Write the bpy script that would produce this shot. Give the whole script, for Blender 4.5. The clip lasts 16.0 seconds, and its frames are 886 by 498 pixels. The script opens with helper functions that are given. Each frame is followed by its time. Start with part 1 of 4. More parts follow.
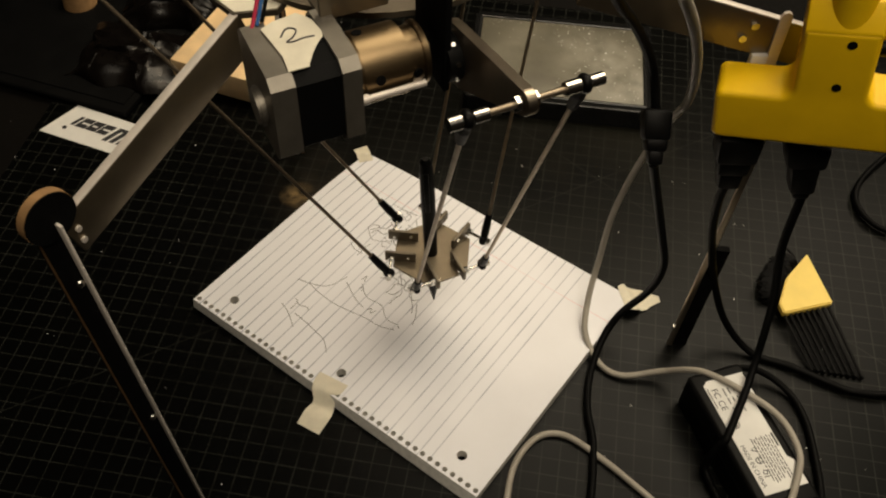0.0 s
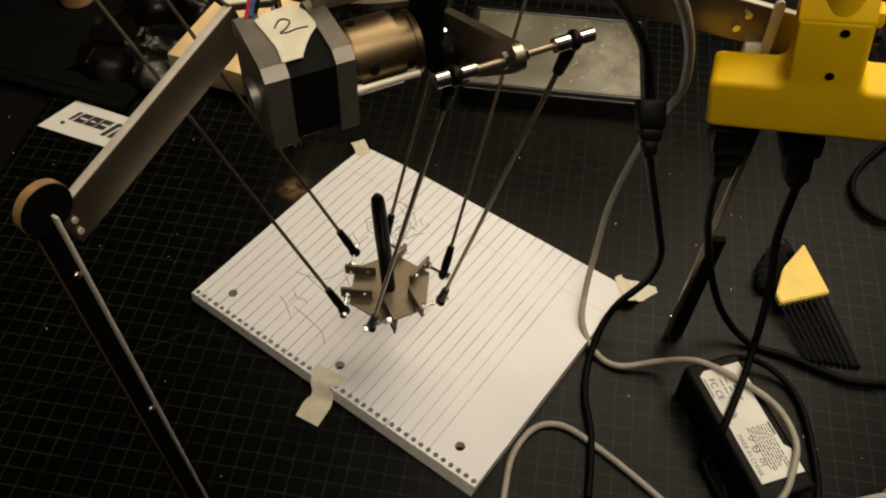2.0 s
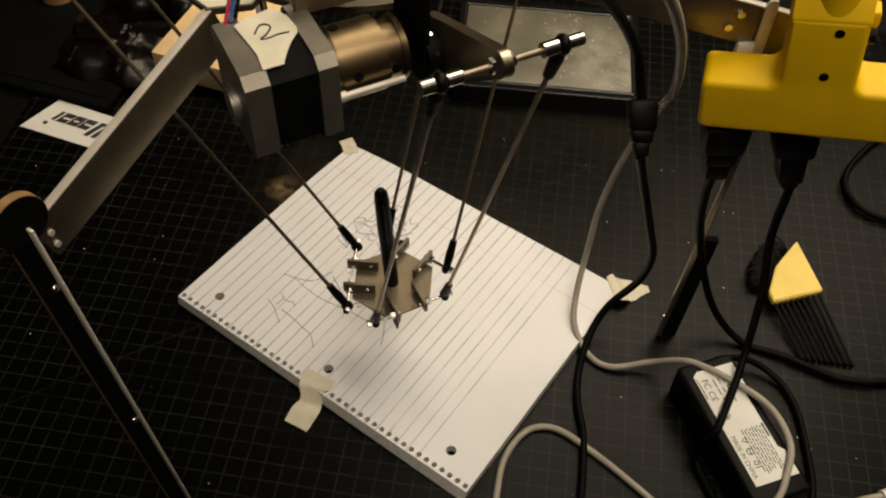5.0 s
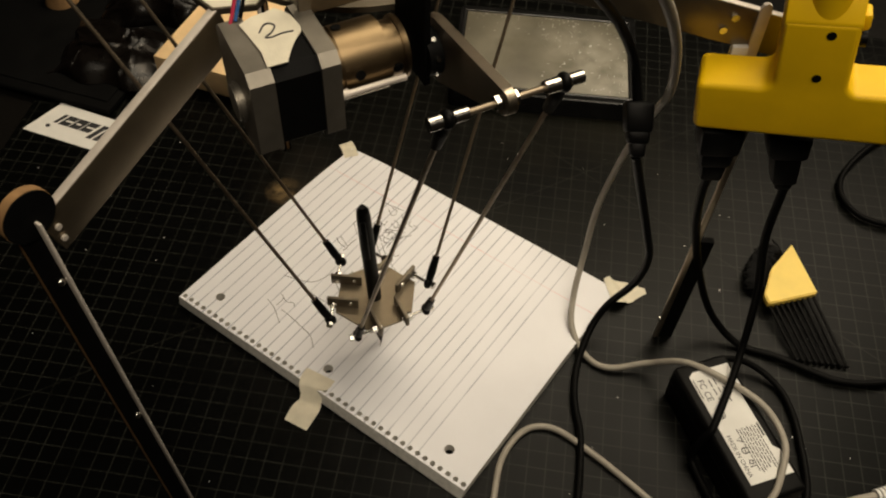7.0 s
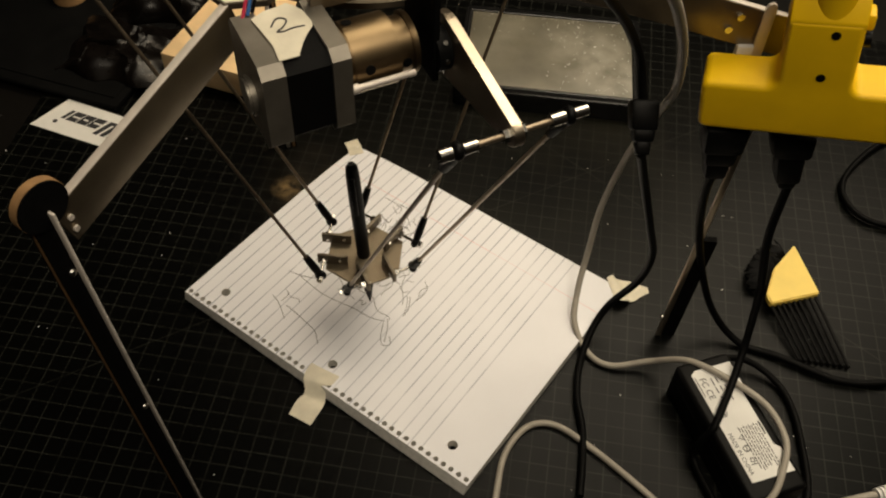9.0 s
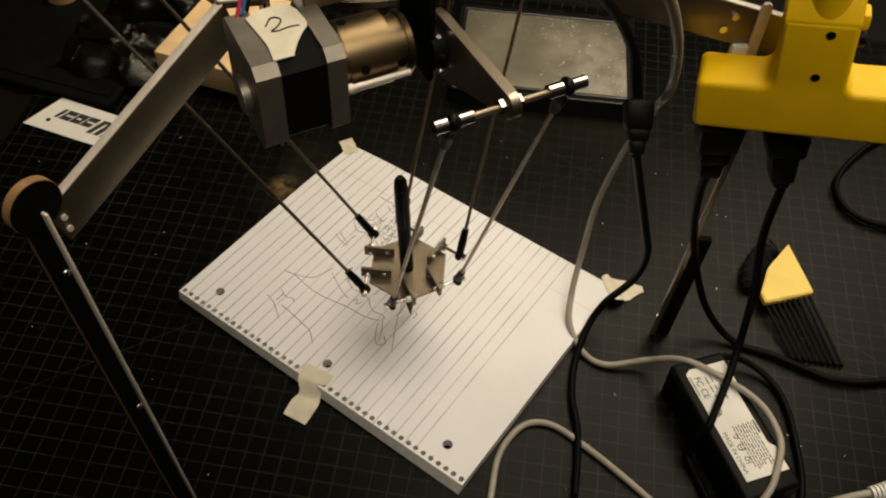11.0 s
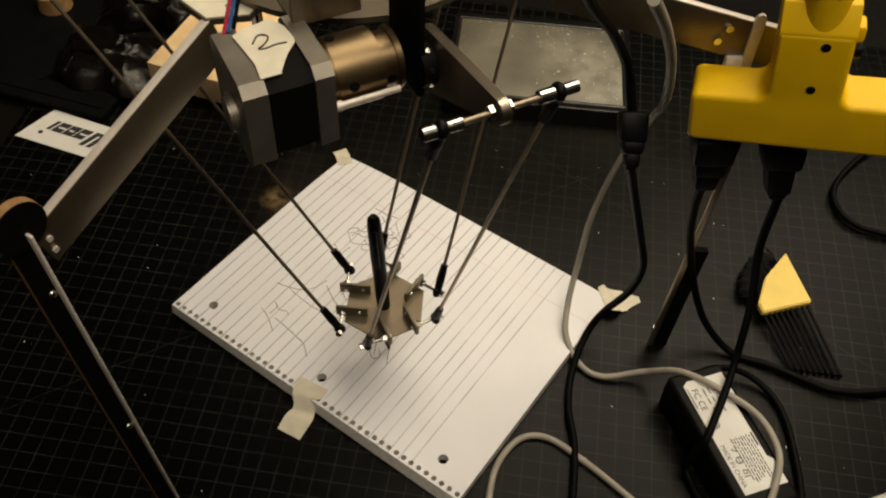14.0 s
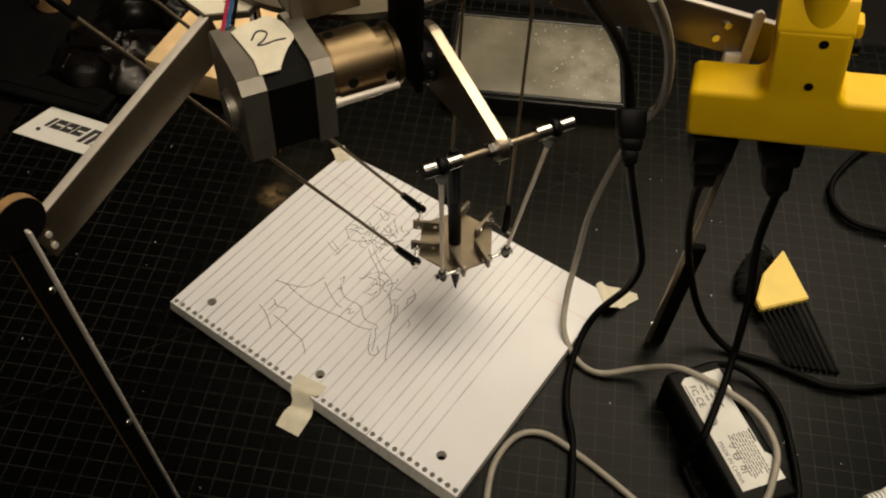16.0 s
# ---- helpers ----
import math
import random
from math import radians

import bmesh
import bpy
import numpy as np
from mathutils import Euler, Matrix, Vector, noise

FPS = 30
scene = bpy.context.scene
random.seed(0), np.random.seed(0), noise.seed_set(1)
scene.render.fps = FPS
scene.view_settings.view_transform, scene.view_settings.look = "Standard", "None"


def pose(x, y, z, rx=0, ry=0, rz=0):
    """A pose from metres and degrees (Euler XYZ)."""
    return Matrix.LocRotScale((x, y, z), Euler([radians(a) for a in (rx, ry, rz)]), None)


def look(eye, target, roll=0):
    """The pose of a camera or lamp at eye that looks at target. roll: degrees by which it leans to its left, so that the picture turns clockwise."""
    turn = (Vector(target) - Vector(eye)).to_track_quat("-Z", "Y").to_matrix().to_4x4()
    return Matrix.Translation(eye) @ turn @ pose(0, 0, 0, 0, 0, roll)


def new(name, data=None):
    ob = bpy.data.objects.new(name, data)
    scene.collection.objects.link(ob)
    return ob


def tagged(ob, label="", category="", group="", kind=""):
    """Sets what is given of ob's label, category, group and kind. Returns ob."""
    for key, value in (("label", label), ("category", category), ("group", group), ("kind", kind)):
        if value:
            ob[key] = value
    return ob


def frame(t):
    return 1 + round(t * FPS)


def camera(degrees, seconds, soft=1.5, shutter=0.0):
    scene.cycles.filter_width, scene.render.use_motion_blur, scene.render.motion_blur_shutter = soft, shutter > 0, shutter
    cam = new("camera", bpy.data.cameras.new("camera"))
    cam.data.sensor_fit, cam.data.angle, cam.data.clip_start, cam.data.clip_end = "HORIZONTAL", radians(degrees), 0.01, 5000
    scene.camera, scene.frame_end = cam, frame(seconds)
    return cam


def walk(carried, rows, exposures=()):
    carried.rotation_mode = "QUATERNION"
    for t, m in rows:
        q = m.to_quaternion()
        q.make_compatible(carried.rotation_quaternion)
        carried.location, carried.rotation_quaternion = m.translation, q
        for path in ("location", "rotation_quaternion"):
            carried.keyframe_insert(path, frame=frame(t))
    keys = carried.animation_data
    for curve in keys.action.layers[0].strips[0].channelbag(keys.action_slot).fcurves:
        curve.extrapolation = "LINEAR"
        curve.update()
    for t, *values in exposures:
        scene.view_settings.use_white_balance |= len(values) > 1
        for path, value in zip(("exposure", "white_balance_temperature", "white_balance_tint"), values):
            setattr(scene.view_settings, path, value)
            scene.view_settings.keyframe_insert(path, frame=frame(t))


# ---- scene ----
cam = camera(51.8, 16.0, soft=2.1, shutter=0.5)
PATH = [
    (0, (0.394, -0.248, 0.576), (-0.343, 0.8, -0.959), 2.0),
    (0.5, (0.395, -0.245, 0.576), (-0.345, 0.793, -0.965), 1.6),
    (1, (0.396, -0.244, 0.576), (-0.34, 0.794, -0.967), 1.5),
    (1.5, (0.396, -0.246, 0.576), (-0.341, 0.793, -0.965), 1.5),
    (2, (0.398, -0.249, 0.576), (-0.336, 0.792, -0.966), 1.6),
    (2.5, (0.399, -0.249, 0.577), (-0.338, 0.792, -0.963), 1.5),
    (3, (0.398, -0.246, 0.576), (-0.332, 0.791, -0.97), 1.7),
    (5.5, (0.392, -0.238, 0.574), (-0.316, 0.801, -0.982), 1.8),
    (6, (0.394, -0.239, 0.574), (-0.312, 0.802, -0.98), 2.0),
    (6.5, (0.395, -0.243, 0.574), (-0.31, 0.806, -0.976), 2.3),
    (7, (0.397, -0.246, 0.576), (-0.318, 0.807, -0.966), 2.1),
    (7.5, (0.398, -0.249, 0.576), (-0.316, 0.808, -0.964), 2.3),
    (8, (0.399, -0.253, 0.577), (-0.321, 0.804, -0.961), 2.2),
    (8.5, (0.398, -0.253, 0.577), (-0.323, 0.803, -0.961), 2.5),
    (9, (0.398, -0.252, 0.577), (-0.321, 0.803, -0.963), 2.5),
    (11.5, (0.397, -0.251, 0.577), (-0.308, 0.81, -0.965), 2.9),
    (12, (0.398, -0.249, 0.577), (-0.315, 0.813, -0.96), 2.4),
    (12.5, (0.399, -0.251, 0.579), (-0.322, 0.826, -0.945), 2.7),
    (13, (0.397, -0.249, 0.579), (-0.322, 0.824, -0.948), 2.7),
    (13.5, (0.396, -0.246, 0.579), (-0.321, 0.821, -0.953), 2.4),
    (14, (0.395, -0.243, 0.577), (-0.314, 0.823, -0.96), 2.6),
    (14.5, (0.394, -0.243, 0.576), (-0.308, 0.823, -0.964), 2.7),
    (15, (0.395, -0.243, 0.576), (-0.309, 0.818, -0.966), 2.4),
    (15.5, (0.395, -0.242, 0.576), (-0.305, 0.816, -0.97), 2.4),
    (16, (0.395, -0.244, 0.577), (-0.307, 0.822, -0.963), 2.8),
]
walk(cam, [(t, look(eye, target, roll)) for t, eye, target, roll in PATH])

# ---- world and light ----
world = bpy.data.worlds.new("room_air")
scene.world = world
world.use_nodes = True
bg = world.node_tree.nodes["Background"]
bg.inputs["Color"].default_value = (1.0, 0.80, 0.58, 1)
bg.inputs["Strength"].default_value = 0.004
room_data = bpy.data.lights.new("standing_lamp_light", "SPOT")
room_data.energy, room_data.color, room_data.shadow_soft_size = 58.0, (1.0, 0.86, 0.64), 0.50
room_data.spot_size, room_data.spot_blend = radians(88), 0.8
room_light = new("standing_lamp_light", room_data)
room_light.matrix_world = look((0.32, 0.76, 1.45), (0.24, 0.14, 0.0))
desk_data = bpy.data.lights.new("desk_lamp_light", "SPOT")
desk_data.energy, desk_data.color, desk_data.shadow_soft_size = 8.5, (1.0, 0.80, 0.55), 0.12
desk_data.spot_size, desk_data.spot_blend = radians(66), 1.0
desk_light = new("desk_lamp_light", desk_data)
desk_light.matrix_world = look((-0.22, 0.54, 0.92), (-0.06, 0.26, 0.0))
# Added soft area light, no lamp known there: gives the mat's right its broad sheen.
sheen_data = bpy.data.lights.new("mat_sheen_light", "AREA")
sheen_data.shape, sheen_data.size, sheen_data.energy, sheen_data.color = "DISK", 0.9, 6.0, (1.0, 0.85, 0.63)
sheen_light = new("mat_sheen_light", sheen_data)
sheen_light.matrix_world = look((0.50, 1.60, 1.15), (0.30, 0.25, 0.0))
# Unseen fill light added overhead at a guessed place, for front faces and soft shadows.
overhead_fill_data = bpy.data.lights.new("overhead_fill_light", "AREA")
overhead_fill_data.shape, overhead_fill_data.size, overhead_fill_data.energy, overhead_fill_data.color = "DISK", 0.7, 13.0, (1.0, 0.86, 0.66)
overhead_fill = new("overhead_fill_light", overhead_fill_data)
overhead_fill.matrix_world = look((0.75, -0.35, 1.62), (0.25, 0.1, 0.0))
scene.view_settings.exposure = 0.0


# ---- materials ----
def material(name, color, rough=0.5, metal=0.0, vary=0.15, scale=60.0, bump=0.1, bump_scale=400.0, spec=0.5):
    """A surface with two scales of variation: blotches in tone and roughness, fine relief."""
    m = bpy.data.materials.new(name)
    m.use_nodes = True
    nt = m.node_tree
    n, ln = nt.nodes, nt.links
    b = n["Principled BSDF"]
    co = n.new("ShaderNodeTexCoord")
    big = n.new("ShaderNodeTexNoise")
    big.inputs["Scale"].default_value, big.inputs["Detail"].default_value = scale, 5
    fine = n.new("ShaderNodeTexNoise")
    fine.inputs["Scale"].default_value, fine.inputs["Detail"].default_value = bump_scale, 3
    ln.new(co.outputs["Object"], big.inputs["Vector"])
    ln.new(co.outputs["Object"], fine.inputs["Vector"])
    ramp = n.new("ShaderNodeMapRange")
    ramp.inputs["From Min"].default_value, ramp.inputs["From Max"].default_value = 0.3, 0.7
    ramp.inputs["To Min"].default_value, ramp.inputs["To Max"].default_value = 1 - vary, 1 + vary
    ln.new(big.outputs["Fac"], ramp.inputs["Value"])
    mul = n.new("ShaderNodeVectorMath")
    mul.operation = "SCALE"
    mul.inputs[0].default_value = color
    ln.new(ramp.outputs["Result"], mul.inputs["Scale"])
    ln.new(mul.outputs["Vector"], b.inputs["Base Color"])
    rr = n.new("ShaderNodeMapRange")
    spread = 0.1 if bump else 0.015
    rr.inputs["To Min"].default_value, rr.inputs["To Max"].default_value = max(0.03, rough - spread), min(1, rough + spread)
    ln.new(fine.outputs["Fac"], rr.inputs["Value"])
    ln.new(rr.outputs["Result"], b.inputs["Roughness"])
    b.inputs["Metallic"].default_value = metal
    b.inputs["Specular IOR Level"].default_value = spec
    if bump:
        bp = n.new("ShaderNodeBump")
        bp.inputs["Strength"].default_value, bp.inputs["Distance"].default_value = bump, 0.0006
        ln.new(fine.outputs["Fac"], bp.inputs["Height"])
        ln.new(bp.outputs["Normal"], b.inputs["Normal"])
    return m


def stripes(m, axis_angle, pitch, width, color, offset=0.0, strength=1.0, limit=None, last=None):
    """Adds printed parallel lines to a material: across the direction axis_angle in the object's plane. limit: one line alone."""
    nt = m.node_tree
    n, ln = nt.nodes, nt.links
    b = n["Principled BSDF"]
    old = b.inputs["Base Color"].links[0].from_socket
    co = n.new("ShaderNodeTexCoord")
    dot = n.new("ShaderNodeVectorMath")
    dot.operation = "DOT_PRODUCT"
    dot.inputs[1].default_value = (math.cos(radians(axis_angle)), math.sin(radians(axis_angle)), 0)
    ln.new(co.outputs["Object"], dot.inputs[0])
    add = n.new("ShaderNodeMath")
    add.operation = "ADD"
    add.inputs[1].default_value = -offset
    ln.new(dot.outputs["Value"], add.inputs[0])
    end = add
    if limit is None:
        wrap = n.new("ShaderNodeMath")
        wrap.operation = "PINGPONG"
        wrap.inputs[1].default_value = pitch / 2
        ln.new(add.outputs[0], wrap.inputs[0])
        end = wrap
    else:
        ab = n.new("ShaderNodeMath")
        ab.operation = "ABSOLUTE"
        ln.new(add.outputs[0], ab.inputs[0])
        end = ab
    mr = n.new("ShaderNodeMapRange")
    mr.inputs["From Min"].default_value, mr.inputs["From Max"].default_value = width * 0.35, width * 0.65
    mr.inputs["To Min"].default_value, mr.inputs["To Max"].default_value = strength, 0
    ln.new(end.outputs[0], mr.inputs["Value"])
    worn = n.new("ShaderNodeTexNoise")
    worn.inputs["Scale"].default_value = 35
    ln.new(co.outputs["Object"], worn.inputs["Vector"])
    wm = n.new("ShaderNodeMath")
    wm.operation = "MULTIPLY"
    wr = n.new("ShaderNodeMapRange")
    wr.inputs["From Min"].default_value, wr.inputs["From Max"].default_value = 0.3, 0.6
    wr.inputs["To Min"].default_value = 0.35
    ln.new(worn.outputs["Fac"], wr.inputs["Value"])
    ln.new(mr.outputs["Result"], wm.inputs[0])
    ln.new(wr.outputs["Result"], wm.inputs[1])
    if last is not None:
        stop = n.new("ShaderNodeMath")
        stop.operation = "LESS_THAN"
        stop.inputs[1].default_value = last
        ln.new(dot.outputs["Value"], stop.inputs[0])
        both = n.new("ShaderNodeMath")
        both.operation = "MULTIPLY"
        ln.new(wm.outputs[0], both.inputs[0])
        ln.new(stop.outputs[0], both.inputs[1])
        wm = both
    mix = n.new("ShaderNodeMix")
    mix.data_type = "RGBA"
    ln.new(wm.outputs[0], mix.inputs["Factor"])
    ln.new(old, mix.inputs["A"])
    mix.inputs["B"].default_value = (*color, 1)
    ln.new(mix.outputs["Result"], b.inputs["Base Color"])
    return m


def ragged_patch(m, at, radius, color, amount):
    """A patch of another colour with a ragged edge, such as rubbed-in dust, fading outward."""
    nt = m.node_tree
    n, ln = nt.nodes, nt.links
    b = n["Principled BSDF"]
    old = b.inputs["Base Color"].links[0].from_socket
    co = n.new("ShaderNodeTexCoord")
    dist = n.new("ShaderNodeVectorMath")
    dist.operation = "DISTANCE"
    dist.inputs[1].default_value = (*at, 0)
    ln.new(co.outputs["Object"], dist.inputs[0])
    grain = n.new("ShaderNodeTexNoise")
    grain.inputs["Scale"].default_value, grain.inputs["Detail"].default_value = 1.6 / radius, 6
    ln.new(co.outputs["Object"], grain.inputs["Vector"])
    fall = n.new("ShaderNodeMapRange")
    fall.inputs["From Max"].default_value, fall.inputs["To Min"].default_value, fall.inputs["To Max"].default_value = radius, 1.0, 0.0
    ln.new(dist.outputs["Value"], fall.inputs["Value"])
    spot = n.new("ShaderNodeMapRange")
    spot.inputs["From Min"].default_value, spot.inputs["From Max"].default_value, spot.inputs["To Max"].default_value = 0.35, 0.7, amount * 2
    ln.new(grain.outputs["Fac"], spot.inputs["Value"])
    mul = n.new("ShaderNodeMath")
    mul.operation, mul.use_clamp = "MULTIPLY", True
    ln.new(fall.outputs["Result"], mul.inputs[0])
    ln.new(spot.outputs["Result"], mul.inputs[1])
    mix = n.new("ShaderNodeMix")
    mix.data_type = "RGBA"
    ln.new(mul.outputs[0], mix.inputs["Factor"])
    ln.new(old, mix.inputs["A"])
    mix.inputs["B"].default_value = (*color, 1)
    ln.new(mix.outputs["Result"], b.inputs["Base Color"])


MAT_ANGLE = 27.0
mat_green = material("cutting_mat_vinyl", (0.0010, 0.0011, 0.0009), 0.38, 0, 0.35, 9, 0.15, 900, spec=0.14)
for a, off in ((0, 0.0002), (90, 0.0124)):
    stripes(mat_green, a, 0.0127, 0.0009, (0.026, 0.027, 0.023), off, 0.7)
for a, off in ((127.5, -0.0306), (55.6, 0.1023)):
    stripes(mat_green, a, 1, 0.0009, (0.026, 0.027, 0.023), off, 0.6, True)
ragged_patch(mat_green, (-0.142, -0.020), 0.017, (0.22, 0.15, 0.07), 0.9)
ragged_patch(mat_green, (-0.118, -0.012), 0.06, (0.03, 0.025, 0.018), 0.5)
# Broad, slightly paler olive area over the far middle of the mat.
ragged_patch(mat_green, (0.10, 0.08), 0.22, (0.013, 0.012, 0.008), 0.5)
paper = material("ruled_paper", (0.85, 0.85, 0.89), 0.75, 0, 0.02, 30, 0.08, 700)
stripes(paper, 0, 0.00873, 0.0009, (0.23, 0.25, 0.32), 0.2253, 0.72, last=0.2290)
stripes(paper, 90, 1, 0.0007, (0.75, 0.36, 0.36), 0.158, 0.5, True)
paper_edge = material("paper_stack_edge", (0.62, 0.6, 0.56), 0.8, 0, 0.12, 300, 0.3, 2500)
strip_alu = material("worn_strip_aluminium", (0.66, 0.60, 0.54), 0.45, 0.3, 0.15, 60, 0.12, 1500)
dull_alu = material("dull_aluminium", (0.16, 0.135, 0.10), 0.45, 0.7, 0.12, 60, 0.12, 1500)
bar_alu = material("worn_bar_aluminium", (0.19, 0.155, 0.105), 0.38, 0.85, 0.18, 40, 0.10, 1500)
lip_black = material("polished_black_lip", (0.02, 0.02, 0.02), 0.14, 0, 0.1, 60, 0.0, 400, spec=0.6)
arm_alu = material("worn_arm_aluminium", (0.46, 0.39, 0.30), 0.32, 1.0, 0.16, 50, 0.10, 1500)
aluminium = material("brushed_aluminium", (0.62, 0.60, 0.57), 0.38, 1.0, 0.12, 60, 0.12, 1500)
cast_alu = material("cast_aluminium_cap", (0.29, 0.265, 0.225), 0.5, 0.85, 0.14, 80, 0.06, 1800)
steel = material("bright_steel", (0.66, 0.64, 0.6), 0.22, 1.0, 0.1, 150, 0.05, 2000)
gear_steel = material("gearbox_steel", (0.25, 0.18, 0.10), 0.36, 1.0, 0.10, 60, 0.0, 1800)
rod_steel = material("thin_rod_steel", (0.36, 0.29, 0.21), 0.4, 0.9, 0.2, 120, 0.05, 2000)
black_plastic = material("black_plastic", (0.003, 0.003, 0.003), 0.45, 0, 0.2, 90, 0.1, 900, spec=0.12)
black_rubber = material("black_cable_rubber", (0.0025, 0.0025, 0.0025), 0.5, 0, 0.2, 90, 0.1, 900, spec=0.07)
black_steel = material("motor_laminations", (0.003, 0.003, 0.003), 0.6, 0, 0.2, 200, 0.2, 1500, spec=0.12)
black_paint = material("black_painted_plywood", (0.003, 0.003, 0.003), 0.75, 0, 0.3, 60, 0.2, 500, spec=0.05)
plywood = material("plywood_edge", (0.27, 0.155, 0.065), 0.65, 0, 0.25, 140, 0.2, 500)
pine = material("pine_wood", (0.88, 0.63, 0.34), 0.6, 0, 0.12, 45, 0.15, 400)
yellow = material("yellow_plastic", (0.80, 0.50, 0.004), 0.46, 0, 0.06, 40, 0.08, 700, spec=0.22)
comb_yellow = material("pale_yellow_plastic", (0.90, 0.66, 0.13), 0.42, 0, 0.05, 60, 0.05, 700)
grey_rubber = material("grey_cable_jacket", (0.34, 0.31, 0.26), 0.5, 0, 0.12, 80, 0.08, 900)
masking = material("masking_tape", (0.72, 0.67, 0.54), 0.7, 0, 0.08, 120, 0.35, 1100)
white_label = material("white_label", (0.74, 0.73, 0.70), 0.5, 0, 0.04, 80, 0.03, 900)
ink = material("black_ink", (0.02, 0.02, 0.022), 0.6, 0, 0.1, 100, 0, 900)
pencil_ink = material("faint_pen_line", (0.05, 0.047, 0.047), 0.7, 0, 0.35, 300, 0, 900)
plate_alu = material("sanded_plate", (0.185, 0.15, 0.102), 0.45, 0.55, 0.12, 70, 0.15, 1500)
screen_glass = material("dusty_dark_glass", (0.12, 0.11, 0.080), 0.4, 0, 0.30, 22, 0.15, 600)
for spot, size, amount in (((0.132, 0.062), 0.060, 0.9), ((0.112, 0.085), 0.045, 0.7), ((0.150, 0.035), 0.045, 0.9), ((0.05, 0.075), 0.055, 0.3)):
    ragged_patch(screen_glass, spot, size, (0.36, 0.34, 0.28), amount)
gloss_black = material("glossy_black_plastic", (0.008, 0.008, 0.008), 0.14, 0, 0.2, 60, 0.03, 400, spec=0.25)
bag_plastic = material("black_plastic_film", (0.003, 0.0022, 0.0018), 0.30, 0, 0.2, 60, 0.2, 200, spec=0.24)
# The room's darkness is put into this colour, so metal and mat reflect little.
wall_paint = material("unlit_wall_colour", (0.055, 0.045, 0.035), 0.8, 0, 0.08, 3, 0.1, 60)
table_wood = material("dark_table_top", (0.003, 0.0025, 0.002), 0.6, 0, 0.25, 8, 0.1, 200, spec=0.12)
red_wire = material("red_wire", (0.45, 0.02, 0.06), 0.45)
blue_wire = material("blue_wire", (0.02, 0.10, 0.30), 0.45)


# ---- mesh helpers ----
def finish(name, bm, mat, parent=None, label="", smooth=True):
    me = bpy.data.meshes.new(name)
    bmesh.ops.recalc_face_normals(bm, faces=bm.faces)
    bm.to_mesh(me)
    bm.free()
    for m in mat if isinstance(mat, (list, tuple)) else (mat,):
        me.materials.append(m)
    if smooth:
        me.shade_smooth()
        me.set_sharp_from_angle(angle=radians(32))
    ob = new(name, me)
    if parent is not None:
        ob.parent = parent
    if label:
        ob["label"] = label
    return ob


def part(name, bm, mat, parent, label=""):
    return finish(name, bm, mat, parent, label)


def thing(name, label, category, m=None, group="", kind=""):
    ob = tagged(new(name), label, category, group, kind)
    if m is not None:
        ob.matrix_world = m
    return ob


def box(bm, size, at=(0, 0, 0), bevel=0.0, m=None):
    t = Matrix.Translation(at) @ Matrix.Diagonal((*size, 1))
    if m is not None:
        t = m @ t
    vs = bmesh.ops.create_cube(bm, size=1, matrix=t)["verts"]
    if bevel:
        es = list({e for v in vs for e in v.link_edges})
        bmesh.ops.bevel(bm, geom=es, offset=bevel, segments=2, profile=0.5, affect="EDGES")
    return bm


def cyl(bm, p0, p1, r0, r1=None, seg=20):
    p0, p1 = Vector(p0), Vector(p1)
    q = (p1 - p0).to_track_quat("Z", "Y").to_matrix().to_4x4()
    bmesh.ops.create_cone(bm, cap_ends=True, segments=seg, radius1=r0, radius2=r0 if r1 is None else r1,
                          depth=(p1 - p0).length, matrix=Matrix.Translation((p0 + p1) / 2) @ q)
    return bm


def ball(bm, at, r, seg=12):
    bmesh.ops.create_uvsphere(bm, u_segments=seg, v_segments=seg // 2 + 2, radius=r, matrix=Matrix.Translation(at))
    return bm


def prism(bm, outline, z0, z1, m=None):
    """A flat plate with the given outline between two heights."""
    m = m or Matrix()
    low = [bm.verts.new(m @ Vector((x, y, z0))) for x, y in outline]
    top = [bm.verts.new(m @ Vector((x, y, z1))) for x, y in outline]
    bm.faces.new(top)
    bm.faces.new(low[::-1])
    n = len(low)
    for i in range(n):
        bm.faces.new((low[i], low[(i + 1) % n], top[(i + 1) % n], top[i]))
    return bm


def smooth_line(points, per=8):
    """A Catmull-Rom line through the points."""
    p = [Vector(v) for v in points]
    p = [2 * p[0] - p[1], *p, 2 * p[-1] - p[-2]]
    out = []
    for i in range(1, len(p) - 2):
        a, b, c, d = p[i - 1:i + 3]
        for k in range(per):
            t = k / per
            out.append(0.5 * ((2 * b) + (c - a) * t + (2 * a - 5 * b + 4 * c - d) * t * t + (3 * b - a - 3 * c + d) * t ** 3))
    out.append(p[-2])
    return out


def tube(bm, points, r, seg=10, per=8, taper=None):
    line = smooth_line(points, per) if per else [Vector(v) for v in points]
    rings, up = [], Vector((0.3, 0.2, 1)).normalized()
    for i, v in enumerate(line):
        d = (line[min(i + 1, len(line) - 1)] - line[max(i - 1, 0)]).normalized()
        side = d.cross(up)
        side = side.normalized() if side.length > 1e-6 else Vector((1, 0, 0))
        up = side.cross(d).normalized()
        rr = r if taper is None else r * taper(i / (len(line) - 1))
        rings.append([bm.verts.new(v + rr * (math.cos(2 * math.pi * k / seg) * side + math.sin(2 * math.pi * k / seg) * up)) for k in range(seg)])
    for a, b in zip(rings, rings[1:]):
        for k in range(seg):
            bm.faces.new((a[k], a[(k + 1) % seg], b[(k + 1) % seg], b[k]))
    bm.faces.new(rings[0][::-1])
    bm.faces.new(rings[-1])
    return bm


